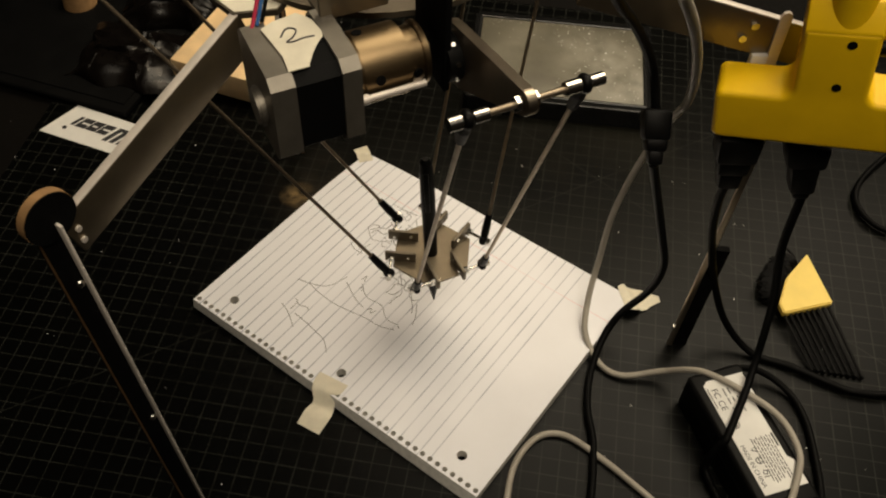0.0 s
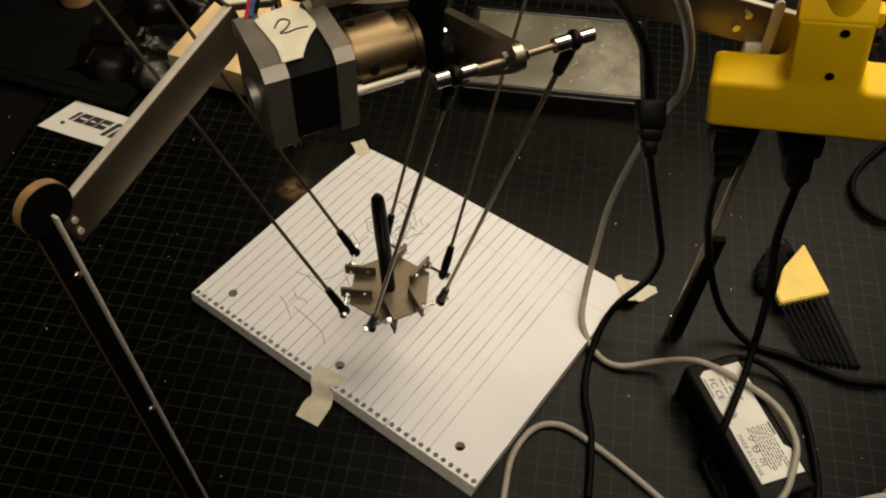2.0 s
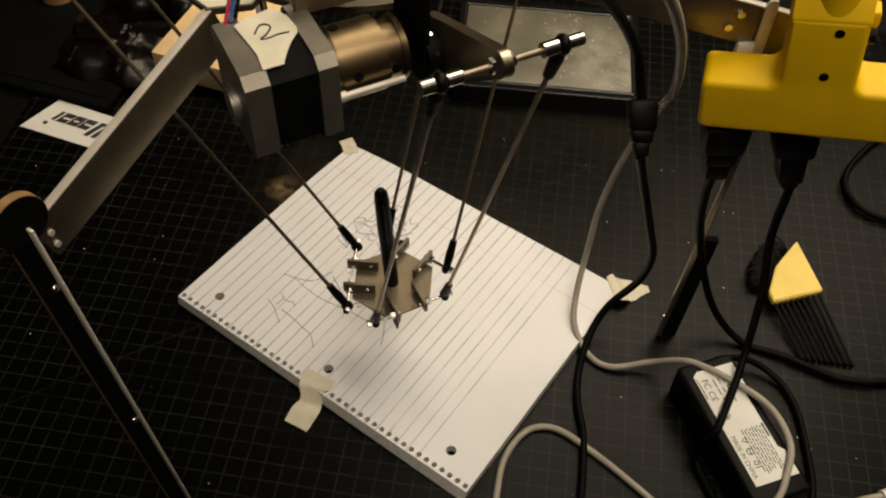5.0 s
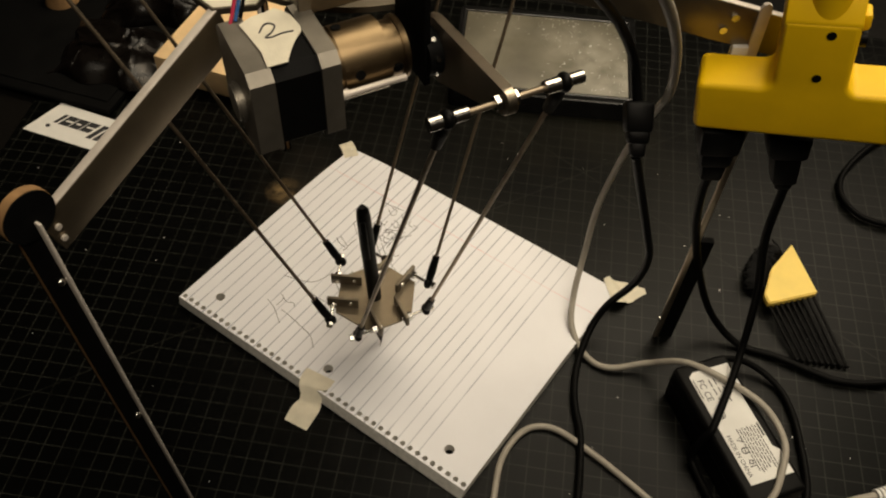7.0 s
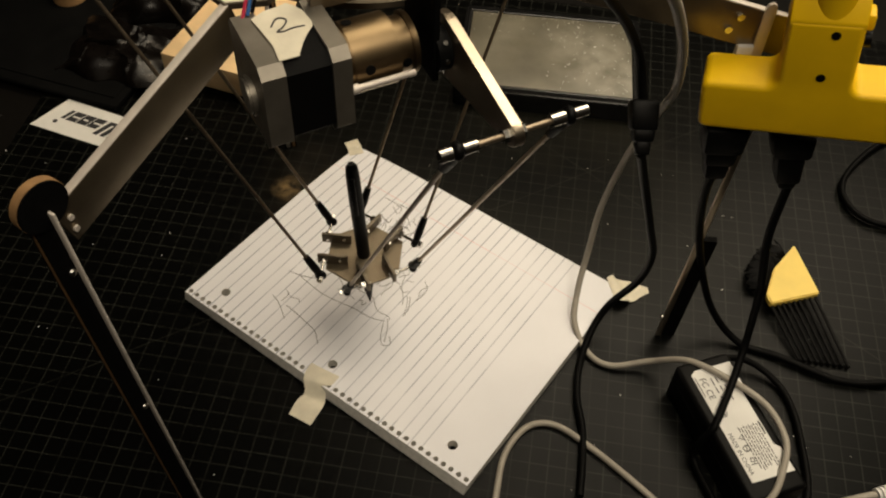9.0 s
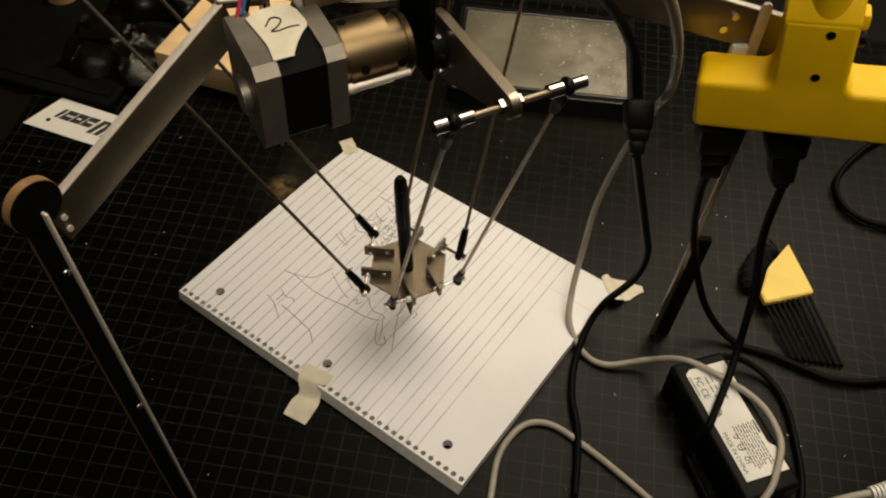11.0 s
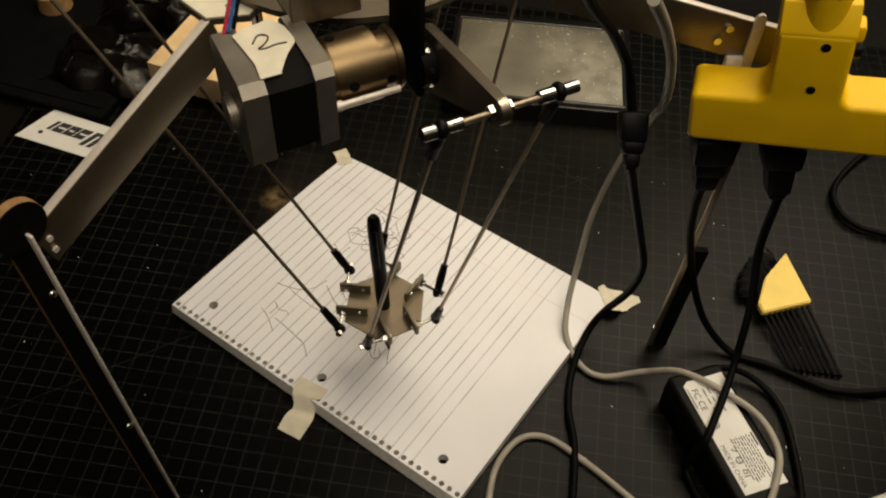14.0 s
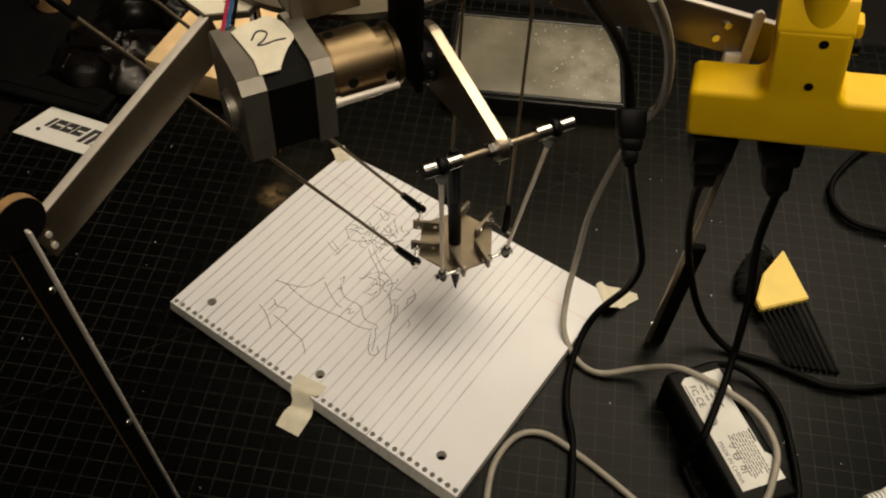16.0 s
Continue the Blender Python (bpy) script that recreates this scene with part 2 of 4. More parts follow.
def hull_outline(c0, r0, c1, r1, n=14):
    """The outline round two circles."""
    c0, c1 = Vector(c0), Vector(c1)
    base = math.atan2(c1.y - c0.y, c1.x - c0.x)
    a = math.acos(max(-1, min(1, (r0 - r1) / (c1 - c0).length)))
    out = []
    for k in range(n + 1):
        w = base + a + (2 * math.pi - 2 * a) * k / n
        out.append((c0.x + r0 * math.cos(w), c0.y + r0 * math.sin(w)))
    for k in range(n + 1):
        w = base - a + 2 * a * k / n
        out.append((c1.x + r1 * math.cos(w), c1.y + r1 * math.sin(w)))
    return out


# ---- the room and the table ----
def room():
    # Out-of-view shell round the table, dark by its colour.
    for name, size, at in (("floor", (6, 6, 0.1), (0, 0, -0.8)), ("ceiling", (6, 6, 0.1), (0, 0, 1.75)),
                           ("wall_north", (6, 0.1, 2.5), (0, 3, 0.5)), ("wall_south", (6, 0.1, 2.5), (0, -3, 0.5)),
                           ("wall_east", (0.1, 6.1, 2.5), (3, 0, 0.5)), ("wall_west", (0.1, 6.1, 2.5), (-3, 0, 0.5))):
        tagged(finish(name, box(bmesh.new(), size, at), wall_paint), "plain unseen room surface, coloured dark to stand for an unlit room", name.split("_")[0], kind="structure")
    t = thing("work_table", "dark wooden work table under the cutting mat", "table")
    part("tabletop", box(bmesh.new(), (1.7, 1.5, 0.03), (0.05, 0.15, -0.019), 0.003), table_wood, t)
    for x in (-0.72, 0.82):
        for y in (-0.52, 0.82):
            part("leg", box(bmesh.new(), (0.05, 0.05, 0.716), (x, y, -0.392), 0.002), table_wood, t)


def cutting_mat():
    bm = box(bmesh.new(), (0.885, 0.75, 0.003), (0.0425, -0.08, -0.0016), 0.0008)
    ob = tagged(finish("cutting_mat", bm, mat_green), "black self-healing cutting mat with a pale grid", "mat")
    ob.matrix_world = pose(0.1, 0.2, 0, 0, 0, MAT_ANGLE)


# ---- the notebook ----
PAGE_L, PAGE_Y0, PAGE_Y1, PAGE_Z = 0.2667, -0.0185, 0.1895, 0.009


def notebook():
    nb = thing("notebook", "white ruled spiral-hole notepad taped to the mat", "notebook")
    bm = bmesh.new()
    flat = {}

    def vert(x, y):
        key = (round(x, 5), round(y, 5))
        if key not in flat:
            flat[key] = bm.verts.new((x, y, 0))
        return flat[key]

    def quad(x0, x1, y0, y1):
        bm.faces.new((vert(x0, y0), vert(x1, y0), vert(x1, y1), vert(x0, y1)))

    pitch, hole_w = 0.00635, 0.0042
    n = int(PAGE_L / pitch)
    start = (PAGE_L - n * pitch) / 2
    cuts = [0.0]
    for k in range(n):
        c = start + (k + 0.5) * pitch
        cuts += [c - hole_w / 2, c + hole_w / 2]
    cuts.append(PAGE_L)
    ya, yb = -0.0172, -0.0131
    for i, (a, b) in enumerate(zip(cuts, cuts[1:])):
        quad(a, b, PAGE_Y0, ya)
        if i % 2 == 0:
            quad(a, b, ya, yb)
        else:
            cx, cy = (a + b) / 2, (ya + yb) / 2
            ring = [bm.verts.new((cx + 0.00198 * math.cos(math.pi * (k + 0.5) / 4), cy + 0.00195 * math.sin(math.pi * (k + 0.5) / 4), 0)) for k in range(8)]
            corner = [vert(b, yb), vert(a, yb), vert(a, ya), vert(b, ya)]
            for k in range(4):
                bm.faces.new((corner[k], ring[2 * k + 1], ring[2 * k]))
                bm.faces.new((corner[k], corner[(k + 1) % 4], ring[(2 * k + 2) % 8], ring[2 * k + 1]))
        quad(a, b, yb, -0.006)
    # the row with the three binder holes
    for i, (a, b) in enumerate(zip(cuts, cuts[1:])):
        if not any(a < h + 0.0062 and b > h - 0.0062 for h in (0.0254, 0.13335, 0.2413)):
            quad(a, b, -0.006, 0.006)
    for h in (0.0254, 0.13335, 0.2413):
        cells = [(a, b) for a, b in zip(cuts, cuts[1:]) if a < h + 0.0062 and b > h - 0.0062]
        x0, x1 = cells[0][0], cells[-1][1]
        rim = [(x, -0.006) for x in [c[0] for c in cells]] + [(x1, -0.006), (x1, 0.006)] + [(x, 0.006) for x in [c[0] for c in cells][::-1]]
        ring = [bm.verts.new((h + 0.0036 * math.cos(2 * math.pi * k / 20), 0.0036 * math.sin(2 * math.pi * k / 20), 0)) for k in range(20)]
        outer = [vert(*p) for p in rim]
        edges = [bm.edges.get((outer[k], outer[(k + 1) % len(outer)])) or bm.edges.new((outer[k], outer[(k + 1) % len(outer)])) for k in range(len(outer))]
        edges += [bm.edges.new((ring[k], ring[(k + 1) % 20])) for k in range(20)]
        bmesh.ops.triangle_fill(bm, use_beauty=True, use_dissolve=False, edges=edges)
    ys = [0.006 + (PAGE_Y1 - 0.006) * k / 12 for k in range(13)]
    for a, b in zip(cuts, cuts[1:]):
        for c, d in zip(ys, ys[1:]):
            quad(a, b, c, d)
    bmesh.ops.recalc_face_normals(bm, faces=bm.faces)
    for f in bm.faces:
        if f.normal.z < 0:
            f.normal_flip()
    geo = bmesh.ops.extrude_face_region(bm, geom=list(bm.faces))
    top = [v for v in geo["geom"] if isinstance(v, bmesh.types.BMVert)]
    for v in top:
        v.co.z = PAGE_Z - sag(v.co.x, v.co.y)
    for v in bm.verts:
        if v.co.z == 0:
            v.co.z = 0.0012
            if v.co.y < PAGE_Y0 + 1e-6:
                v.co.y -= 0.0016 + 0.0022 * v.co.x / PAGE_L
    for f in bm.faces:
        f.material_index = 0 if all(v.co.z > 0.003 for v in f.verts) else 1
    part("page_block", bm, (paper, paper_edge), nb, "white ruled page with punched edge")
    # backing board
    part("backing_board", box(bmesh.new(), (PAGE_L, PAGE_Y1 - 0.008, 0.0011), (PAGE_L / 2, (PAGE_Y1 + 0.008) / 2, 0.0006)), paper_edge, nb, "grey card backing")
    return nb


def sag(x, y):
    """How far the pages dip below the flat: the taped far corner."""
    d = math.hypot(x, PAGE_Y1 - y)
    return 0.004 * max(0, 1 - d / 0.07) ** 2


def page_z(x, y):
    return PAGE_Z - sag(x, y)


# ---- the delta robot ----
CX, CY, PHI, SH, RB, OFF = 0.1283, 0.0621, -28.0, 0.331, 0.1027, -0.0041
ARM, ROD, RE, HS = 0.0598, 0.2975, 0.0277, 0.0252
TURNS = (0, 120, 240)
EFFECTOR = [
    (0, 0.1500, 0.0857, 0.0815), (0.5, 0.1503, 0.0848, 0.0705), (1, 0.1479, 0.0764, 0.0703), (1.5, 0.1497, 0.0856, 0.0792),
    (2, 0.1509, 0.0395, 0.0798), (2.5, 0.1496, 0.0374, 0.0688), (3, 0.1542, 0.0316, 0.0788), (5.5, 0.1547, 0.0525, 0.0808),
    (6, 0.1512, 0.0613, 0.0697), (6.5, 0.1466, 0.0632, 0.0806), (7, 0.1476, 0.0404, 0.0693), (7.5, 0.1346, 0.0519, 0.0695),
    (8, 0.1201, 0.0582, 0.0693)]
EFFECTOR += [
    (8.5, 0.1022, 0.0587, 0.0699), (9, 0.1172, 0.0600, 0.0696), (11.5, 0.1575, 0.0718, 0.0707), (12, 0.1596, 0.0667, 0.0704),
    (12.5, 0.1611, 0.0593, 0.0807), (13, 0.1667, 0.0307, 0.0687), (13.5, 0.1519, 0.0547, 0.0695), (14, 0.1557, 0.0471, 0.0687),
    (14.5, 0.1591, 0.0543, 0.0801), (15, 0.1682, 0.1178, 0.0816), (15.5, 0.1559, 0.1219, 0.0710), (16, 0.1660, 0.1204, 0.0720)]


def effector_at(t):
    """The platform's place at a time, eased between the known ones."""
    for a, b in zip(EFFECTOR, EFFECTOR[1:]):
        if t <= b[0] + 1e-9:
            w = (t - a[0]) / (b[0] - a[0])
            w = w * w * (3 - 2 * w)
            return Vector(a[1:]).lerp(Vector(b[1:]), w)
    return Vector(EFFECTOR[-1][1:])


def arm_frame(turn):
    a = radians(PHI + turn)
    d, tn = Vector((math.cos(a), math.sin(a), 0)), Vector((-math.sin(a), math.cos(a), 0))
    return d, tn, Vector((CX, CY, SH)) + RB * d + OFF * tn


def elbow(p, turn):
    """The elbow of one arm for a platform place."""
    d, tn, s = arm_frame(turn)
    v = p + RE * d - s
    x, y, z = v.dot(d), v.dot(tn), -v.z
    far = math.hypot(x, z)
    c = (ARM ** 2 + far ** 2 - (ROD ** 2 - y * y)) / (2 * ARM * far)
    ang = math.atan2(z, x) - math.acos(max(-1, min(1, c)))
    return s + ARM * (math.cos(ang) * d - math.sin(ang) * Vector((0, 0, 1)))


def axes_pose(origin, ex, ey, ez):
    m = Matrix((ex, ey, ez)).transposed().to_4x4()
    m.translation = origin
    return m


def arm_pose(p, turn):
    d, tn, s = arm_frame(turn)
    ex = (elbow(p, turn) - s).normalized()
    return axes_pose(s, ex, tn, ex.cross(tn))


def rod_pose(p, turn, side):
    d, tn, s = arm_frame(turn)
    low = p + RE * d + side * HS * tn
    ez = (elbow(p, turn) + side * HS * tn - low).normalized()
    ey = (tn - ez * tn.dot(ez)).normalized()
    return axes_pose(low, ey.cross(ez), ey, ez)


MOVING = []


def motor_unit(robot, turn):
    """Stepper motor and planetary gearbox of one arm; local x outward, y along the shaft, z up."""
    d, tn, s = arm_frame(turn)
    motor = new("motor")
    motor.parent = robot
    motor["label"] = "stepper motor with silver end caps and steel gearbox"
    motor.matrix_basis = axes_pose(s - 0.0088 * d + 0.0015 * tn, d, tn, Vector((0, 0, 1)))
    h, c = 0.02115, 0.0042

    def square(hh, cc):
        return [(hh, -hh + cc), (hh, hh - cc), (hh - cc, hh), (-hh + cc, hh), (-hh, hh - cc), (-hh, -hh + cc), (-hh + cc, -hh), (hh - cc, -hh)]

    stand = Matrix(((1, 0, 0, 0), (0, 0, 1, 0), (0, 1, 0, 0), (0, 0, 0, 1)))
    part("end_cap", prism(bmesh.new(), square(h, c), -0.0870, -0.0770, stand), cast_alu, motor, "silver cast end cap")
    part("motor_body", prism(bmesh.new(), square(h - 0.0012, 0.0045), -0.0770, -0.0580, stand), black_steel, motor, "black motor body")
    part("end_cap", prism(bmesh.new(), square(h, c), -0.0580, -0.0500, stand), cast_alu, motor, "silver cast end cap")
    bm = cyl(bmesh.new(), (0.004, -0.0905, -0.002), (0.004, -0.0868, -0.002), 0.0085, seg=28)
    bmesh.ops.bevel(bm, geom=[e for e in bm.edges if any(len(f.verts) > 6 for f in e.link_faces)], offset=0.0010, segments=2, affect="EDGES")
    part("rear_boss", bm, cast_alu, motor, "round silver rear boss")
    for kind, y0, y1, r in (("gearbox_flange", -0.0500, -0.0465, 0.0150), ("gearbox", -0.0465, -0.0255, 0.0156),
                            ("gearbox_neck", -0.0255, -0.0185, 0.0122), ("gearbox_cap", -0.0185, -0.0160, 0.0138)):
        bm = cyl(bmesh.new(), (0, y0, 0), (0, y1, 0), r, seg=48)
        bmesh.ops.bevel(bm, geom=[e for e in bm.edges if len(e.link_faces) == 2 and any(len(f.verts) > 6 for f in e.link_faces)], offset=0.0005, segments=2, affect="EDGES")
        part(kind, bm, gear_steel, motor, "bronze-toned round steel gearbox")
    for angle, y in ((100, -0.0430), (12, -0.0400), (190, -0.0430), (-4, -0.0220)):
        a, r = radians(angle), 0.0118 if y == -0.0220 else 0.0152
        bm = cyl(bmesh.new(), (r * math.cos(a), y, r * math.sin(a)), ((r + 0.0008) * math.cos(a), y, (r + 0.0008) * math.sin(a)), 0.0022, seg=16)
        part("screw_hole", bm, black_steel, motor)
    bm = box(bmesh.new(), (0.020, 0.030, 0.0026), (-0.021, -0.040, 0.0200), 0.0005)
    box(bm, (0.0026, 0.030, 0.020), (-0.012, -0.040, 0.0290), 0.0005)
    part("mount_bracket", bm, dull_alu, motor, "bent grey aluminium bracket")
    bm = bmesh.new()
    box(bm, (0.03, 0.003, 0.05), (0, -0.0098, 0.012), 0.0006)
    part("mounting_plate", bm, black_paint, motor, "black mounting plate")
    bm = cyl(bmesh.new(), (0.0188, -0.0500, -0.0012), (0.0188, -0.0215, -0.0012), 0.0015, seg=12)
    cyl(bm, (0.0188, -0.0500, -0.0012), (0.0188, -0.0470, -0.0012), 0.0022, seg=12)
    part("through_bolt", bm, strip_alu, motor, "long bright bolt")
    return motor


def upper_arm(robot, turn):
    arm = new("upper_arm")
    arm.parent = robot
    arm["label"] = "tapered aluminium upper arm plate with cross rod"
    flip = Matrix(((1, 0, 0, 0), (0, 0, 1, 0), (0, 1, 0, 0), (0, 0, 0, 1)))
    bm = prism(bmesh.new(), hull_outline((0, 0), 0.0150, (ARM, 0), 0.0055), -0.0022, 0.0022, flip)
    bmesh.ops.bevel(bm, geom=[e for e in bm.edges], offset=0.0003, segments=1, affect="EDGES")
    part("arm_plate", bm, arm_alu, arm)
    bm = cyl(bmesh.new(), (0, -0.0085, 0), (0, -0.0022, 0), 0.0105, seg=28)
    part("shaft_hub", bm, black_steel, arm, "dark clamp hub with screws")
    for k in range(8):
        a = 2 * math.pi * k / 8
        bm = cyl(bmesh.new(), (0.0102 * math.cos(a), -0.0052, 0.0102 * math.sin(a)), (0.0114 * math.cos(a), -0.0052, 0.0114 * math.sin(a)), 0.0011, seg=8)
        part("hub_screw", bm, steel, arm)
    part("cross_rod", cyl(bmesh.new(), (ARM, -0.031, 0), (ARM, 0.032, 0), 0.0014, seg=12), rod_steel, arm)
    for y0, y1, r in ((-0.0328, -0.0275, 0.0030), (-0.0225, -0.0165, 0.0026), (0.0165, 0.0228, 0.0030), (0.0275, 0.0335, 0.0026), (-0.0052, -0.0024, 0.0032), (0.0024, 0.0044, 0.0032)):
        part("nut", cyl(bmesh.new(), (ARM, y0, 0), (ARM, y1, 0), r, seg=6 if r > 0.003 else 16), steel, arm, "bright steel collar nut")
    MOVING.append((arm, lambda p, k=turn: arm_pose(p, k)))


def rod_end(bm, z, up):
    """Ball joint socket at z with its neck along the rod."""
    bmesh.ops.create_uvsphere(bm, u_segments=14, v_segments=8, radius=0.0042, matrix=Matrix.Translation((0, 0, z)) @ Matrix.Diagonal((1, 0.72, 1, 1)))
    cyl(bm, (0, 0, z + up * 0.003), (0, 0, z + up * 0.009), 0.0026, 0.0030, seg=12)
    cyl(bm, (0, 0, z + up * 0.009), (0, 0, z + up * 0.021), 0.0030, 0.0024, seg=12)


def forearm(robot, turn, side):
    rod = new("forearm_rod")
    rod.parent = robot
    rod["label"] = "thin steel forearm rod with black ball-joint ends"
    part("rod", cyl(bmesh.new(), (0, 0, 0.018), (0, 0, ROD - 0.018), 0.0012, seg=10), rod_steel, rod)
    for z, up in ((0, 1), (ROD, -1)):
        bm = bmesh.new()
        rod_end(bm, z, up)
        part("ball_joint", bm, black_plastic, rod, "black plastic ball joint")
    MOVING.append((rod, lambda p, k=turn, s=side: rod_pose(p, k, s)))


def platform(robot):
    eff = new("effector")
    eff.parent = robot
    eff["label"] = "hexagonal metal platform holding a black pen"
    zp = -0.0045
    hexa = [(0.0300 * math.cos(radians(PHI + 30 + 60 * k)), 0.0300 * math.sin(radians(PHI + 30 + 60 * k))) for k in range(6)]
    bm = prism(bmesh.new(), hexa, zp - 0.0016, zp)
    part("plate", bm, plate_alu, eff, "beige sanded hexagon plate")
    for turn in TURNS:
        a = radians(PHI + turn)
        m = Matrix.Rotation(a, 4, "Z")
        for side in (-1, 1):
            bm = box(bmesh.new(), (0.0215, 0.0024, 0.0085), (0.0215, side * 0.0098, 0.0), 0.0005, m)
            part("clevis_tab", bm, dull_alu, eff, "small upright aluminium tab")
            for x, out in ((0.0160, 1), (0.0160, -1)):
                y = side * 0.0098 + out * 0.0012
                bm = cyl(bmesh.new(), m @ Vector((x, y - out * 0.0003, 0)), m @ Vector((x, y + out * 0.0006, 0)), 0.0019, 0.0015, seg=12)
                box(bm, (0.0022, 0.0003, 0.0005), (x, y + out * 0.0006, 0), 0, m)
                part("screw", bm, steel, eff, "small cross-head screw")
            bm = bmesh.new()
            cyl(bm, m @ Vector((RE, side * 0.007, 0)), m @ Vector((RE, side * 0.0285, 0)), 0.0011, seg=10)
            part("joint_pin", bm, steel, eff)
            bm = cyl(bmesh.new(), m @ Vector((RE, side * 0.0112, 0)), m @ Vector((RE, side * 0.0142, 0)), 0.0026, seg=6)
            part("nut", bm, steel, eff)
            bm = cyl(bmesh.new(), m @ Vector((RE, side * 0.0280, 0)), m @ Vector((RE, side * 0.0305, 0)), 0.0024, seg=6)
            part("nut", bm, steel, eff)
    axis = Vector((-0.041, -0.029, 1)).normalized()

    def along(z):
        return axis * (z + 0.02) + Vector((0, 0, -0.02))

    bm = bmesh.new()
    for z0, z1, r0, r1 in ((-0.0605, -0.0540, 0.0006, 0.0016), (-0.0540, -0.0380, 0.0018, 0.0044), (-0.0380, 0.0480, 0.0046, 0.0048), (0.0480, 0.0780, 0.0050, 0.0046), (0.0780, 0.0850, 0.0046, 0.0040), (0.0850, 0.0880, 0.0040, 0.0022)):
        cyl(bm, along(z0), along(z1), r0, r1, seg=20)
    pen = part("pen", bm, black_plastic, eff, "black felt pen upright in the platform")
    tilt = axes_pose(along(0.062), Vector((0.575, -0.818, 0)), axis.cross(Vector((0.575, -0.818, 0))).normalized(), axis)
    part("pen_clip", box(bmesh.new(), (0.0018, 0.0034, 0.036), (0.0062, 0, 0), 0.0006, tilt), black_plastic, eff)
    MOVING.append((eff, lambda p: Matrix.Translation(p)))


def robot_leg(robot, angle, radius=0.1986, tall=0.309, rounded=True, shift=0.0, bar_ends=((-0.0040, 0.0046, 0.3015), (-0.1145, -0.0065, 0.3345))):
    a = radians(angle)
    leg = new("leg")
    leg.parent = robot
    leg["label"] = "slim black plywood leg with an aluminium strip"
    rad, tan = Vector((math.cos(a), math.sin(a), 0)), Vector((-math.sin(a), math.cos(a), 0))
    lean = (Vector((0, 0, 1)) + 0.0425 * rad).normalized()
    out = tan.cross(lean)
    leg.matrix_basis = axes_pose(Vector((CX, CY, 0)) + radius * rad, out, tan, lean)
    # local x outward, y round the frame, z up along the leaning leg
    up = Matrix(((1, 0, 0, 0), (0, 0, 1, 0), (0, 1, 0, 0), (0, 0, 0, 1)))
    half, n = 0.0048, 30
    wide = half if rounded else 0.0062
    outline = [(-half, 0.0), (wide, 0.0), (wide, tall), (-half, tall)]
    part("board", prism(bmesh.new(), outline, -0.0032, -0.0008, up), plywood if rounded else black_paint, leg, "plywood board with a raw tan edge")
    for y0, y1 in ((-0.0008, 0.0004), (-0.0042, -0.0032)):
        part("painted_face", prism(bmesh.new(), [(x * 0.99, z) for x, z in outline], y0, y1, up), black_paint, leg, "matte black painted face")
    if rounded:
        disc = [(-0.0030 + 0.0118 * math.cos(2 * math.pi * k / n), tall + 0.0118 * math.sin(2 * math.pi * k / n)) for k in range(n)]
        part("round_end", prism(bmesh.new(), disc, -0.0036, 0.0006, up), plywood, leg, "round plywood end with raw tan rim")
        part("painted_face", prism(bmesh.new(), [(-0.0030 + (x + 0.0030) * 0.98, tall + (z - tall) * 0.98) for x, z in disc], 0.0006, 0.0014, up), black_paint, leg, "matte black painted face")
    if rounded:
        bm = box(bmesh.new(), (0.0016, 0.0034, 0.306), (-half + 0.0010, 0.0030, 0.1532), 0.0006)
    else:
        bm = box(bmesh.new(), (0.0042, 0.0022, 0.235), (-half - 0.0018, -0.0052, 0.1185), 0.0006)
    part("strip", bm, strip_alu if rounded else arm_alu, leg, "flat aluminium strip on edge")
    if rounded:
        for z in (0.152, 0.272):
            bm = bmesh.new()
            bmesh.ops.create_uvsphere(bm, u_segments=14, v_segments=8, radius=0.0021, matrix=Matrix.Translation((-0.0012, 0.0008, z - 0.004)) @ Matrix.Diagonal((1, 0.8, 1, 1)))
            part("bolt", bm, steel, leg, "bright domed bolt head")
    else:
        part("bolt", cyl(bmesh.new(), (-half - 0.0045, -0.004, 0.022), (-half - 0.0025, -0.004, 0.022), 0.0024, seg=12), steel, leg)
    bar = new("frame_bar")
    bar.parent = robot
    bar["label"] = "flat aluminium bar from leg up to the motor frame"
    bar.matrix_basis = axes_pose(Vector((CX, CY, 0)) + 0.207 * rad + shift * tan, rad, tan, Vector((0, 0, 1)))
    p0, p1 = Vector(bar_ends[0]), Vector(bar_ends[1])
    v = (p1 - p0).normalized()
    side = Vector((0, 0, 1)).cross(v).normalized()
    m = axes_pose((p0 + p1) / 2, v, side, v.cross(side))
    part("bar", box(bmesh.new(), ((p1 - p0).length, 0.0042, 0.0220), (0, 0, -0.0110), 0.0005, m), bar_alu, bar)
    # The bar's bright edge highlight, built as a thin strip of paler metal.
    part("edge_highlight", box(bmesh.new(), ((p1 - p0).length - 0.001, 0.0040, 0.0008), (0, 0, 0.0004), 0.0003, m), strip_alu, bar, "pale strip standing for the highlight on the top edge")
    w = m.to_3x3() @ Vector((0, 1, 0))
    if w.dot(Vector((0, 1, 0))) < 0:
        w = -w
    for along, drop in ((0.0045, 0.0085), (0.0030, 0.0155)) if rounded else ((0.035, 0.006), (0.037, 0.0145)):
        c = p0 + v * along - (m.to_3x3() @ Vector((0, 0, 1))) * drop
        part("bolt", cyl(bmesh.new(), c + w * 0.0015, c + w * 0.0032, 0.0014, seg=14), strip_alu, bar)
        part("nut", cyl(bmesh.new(), c - w * 0.001, c - w * 0.0036, 0.0022, seg=6), steel, bar)
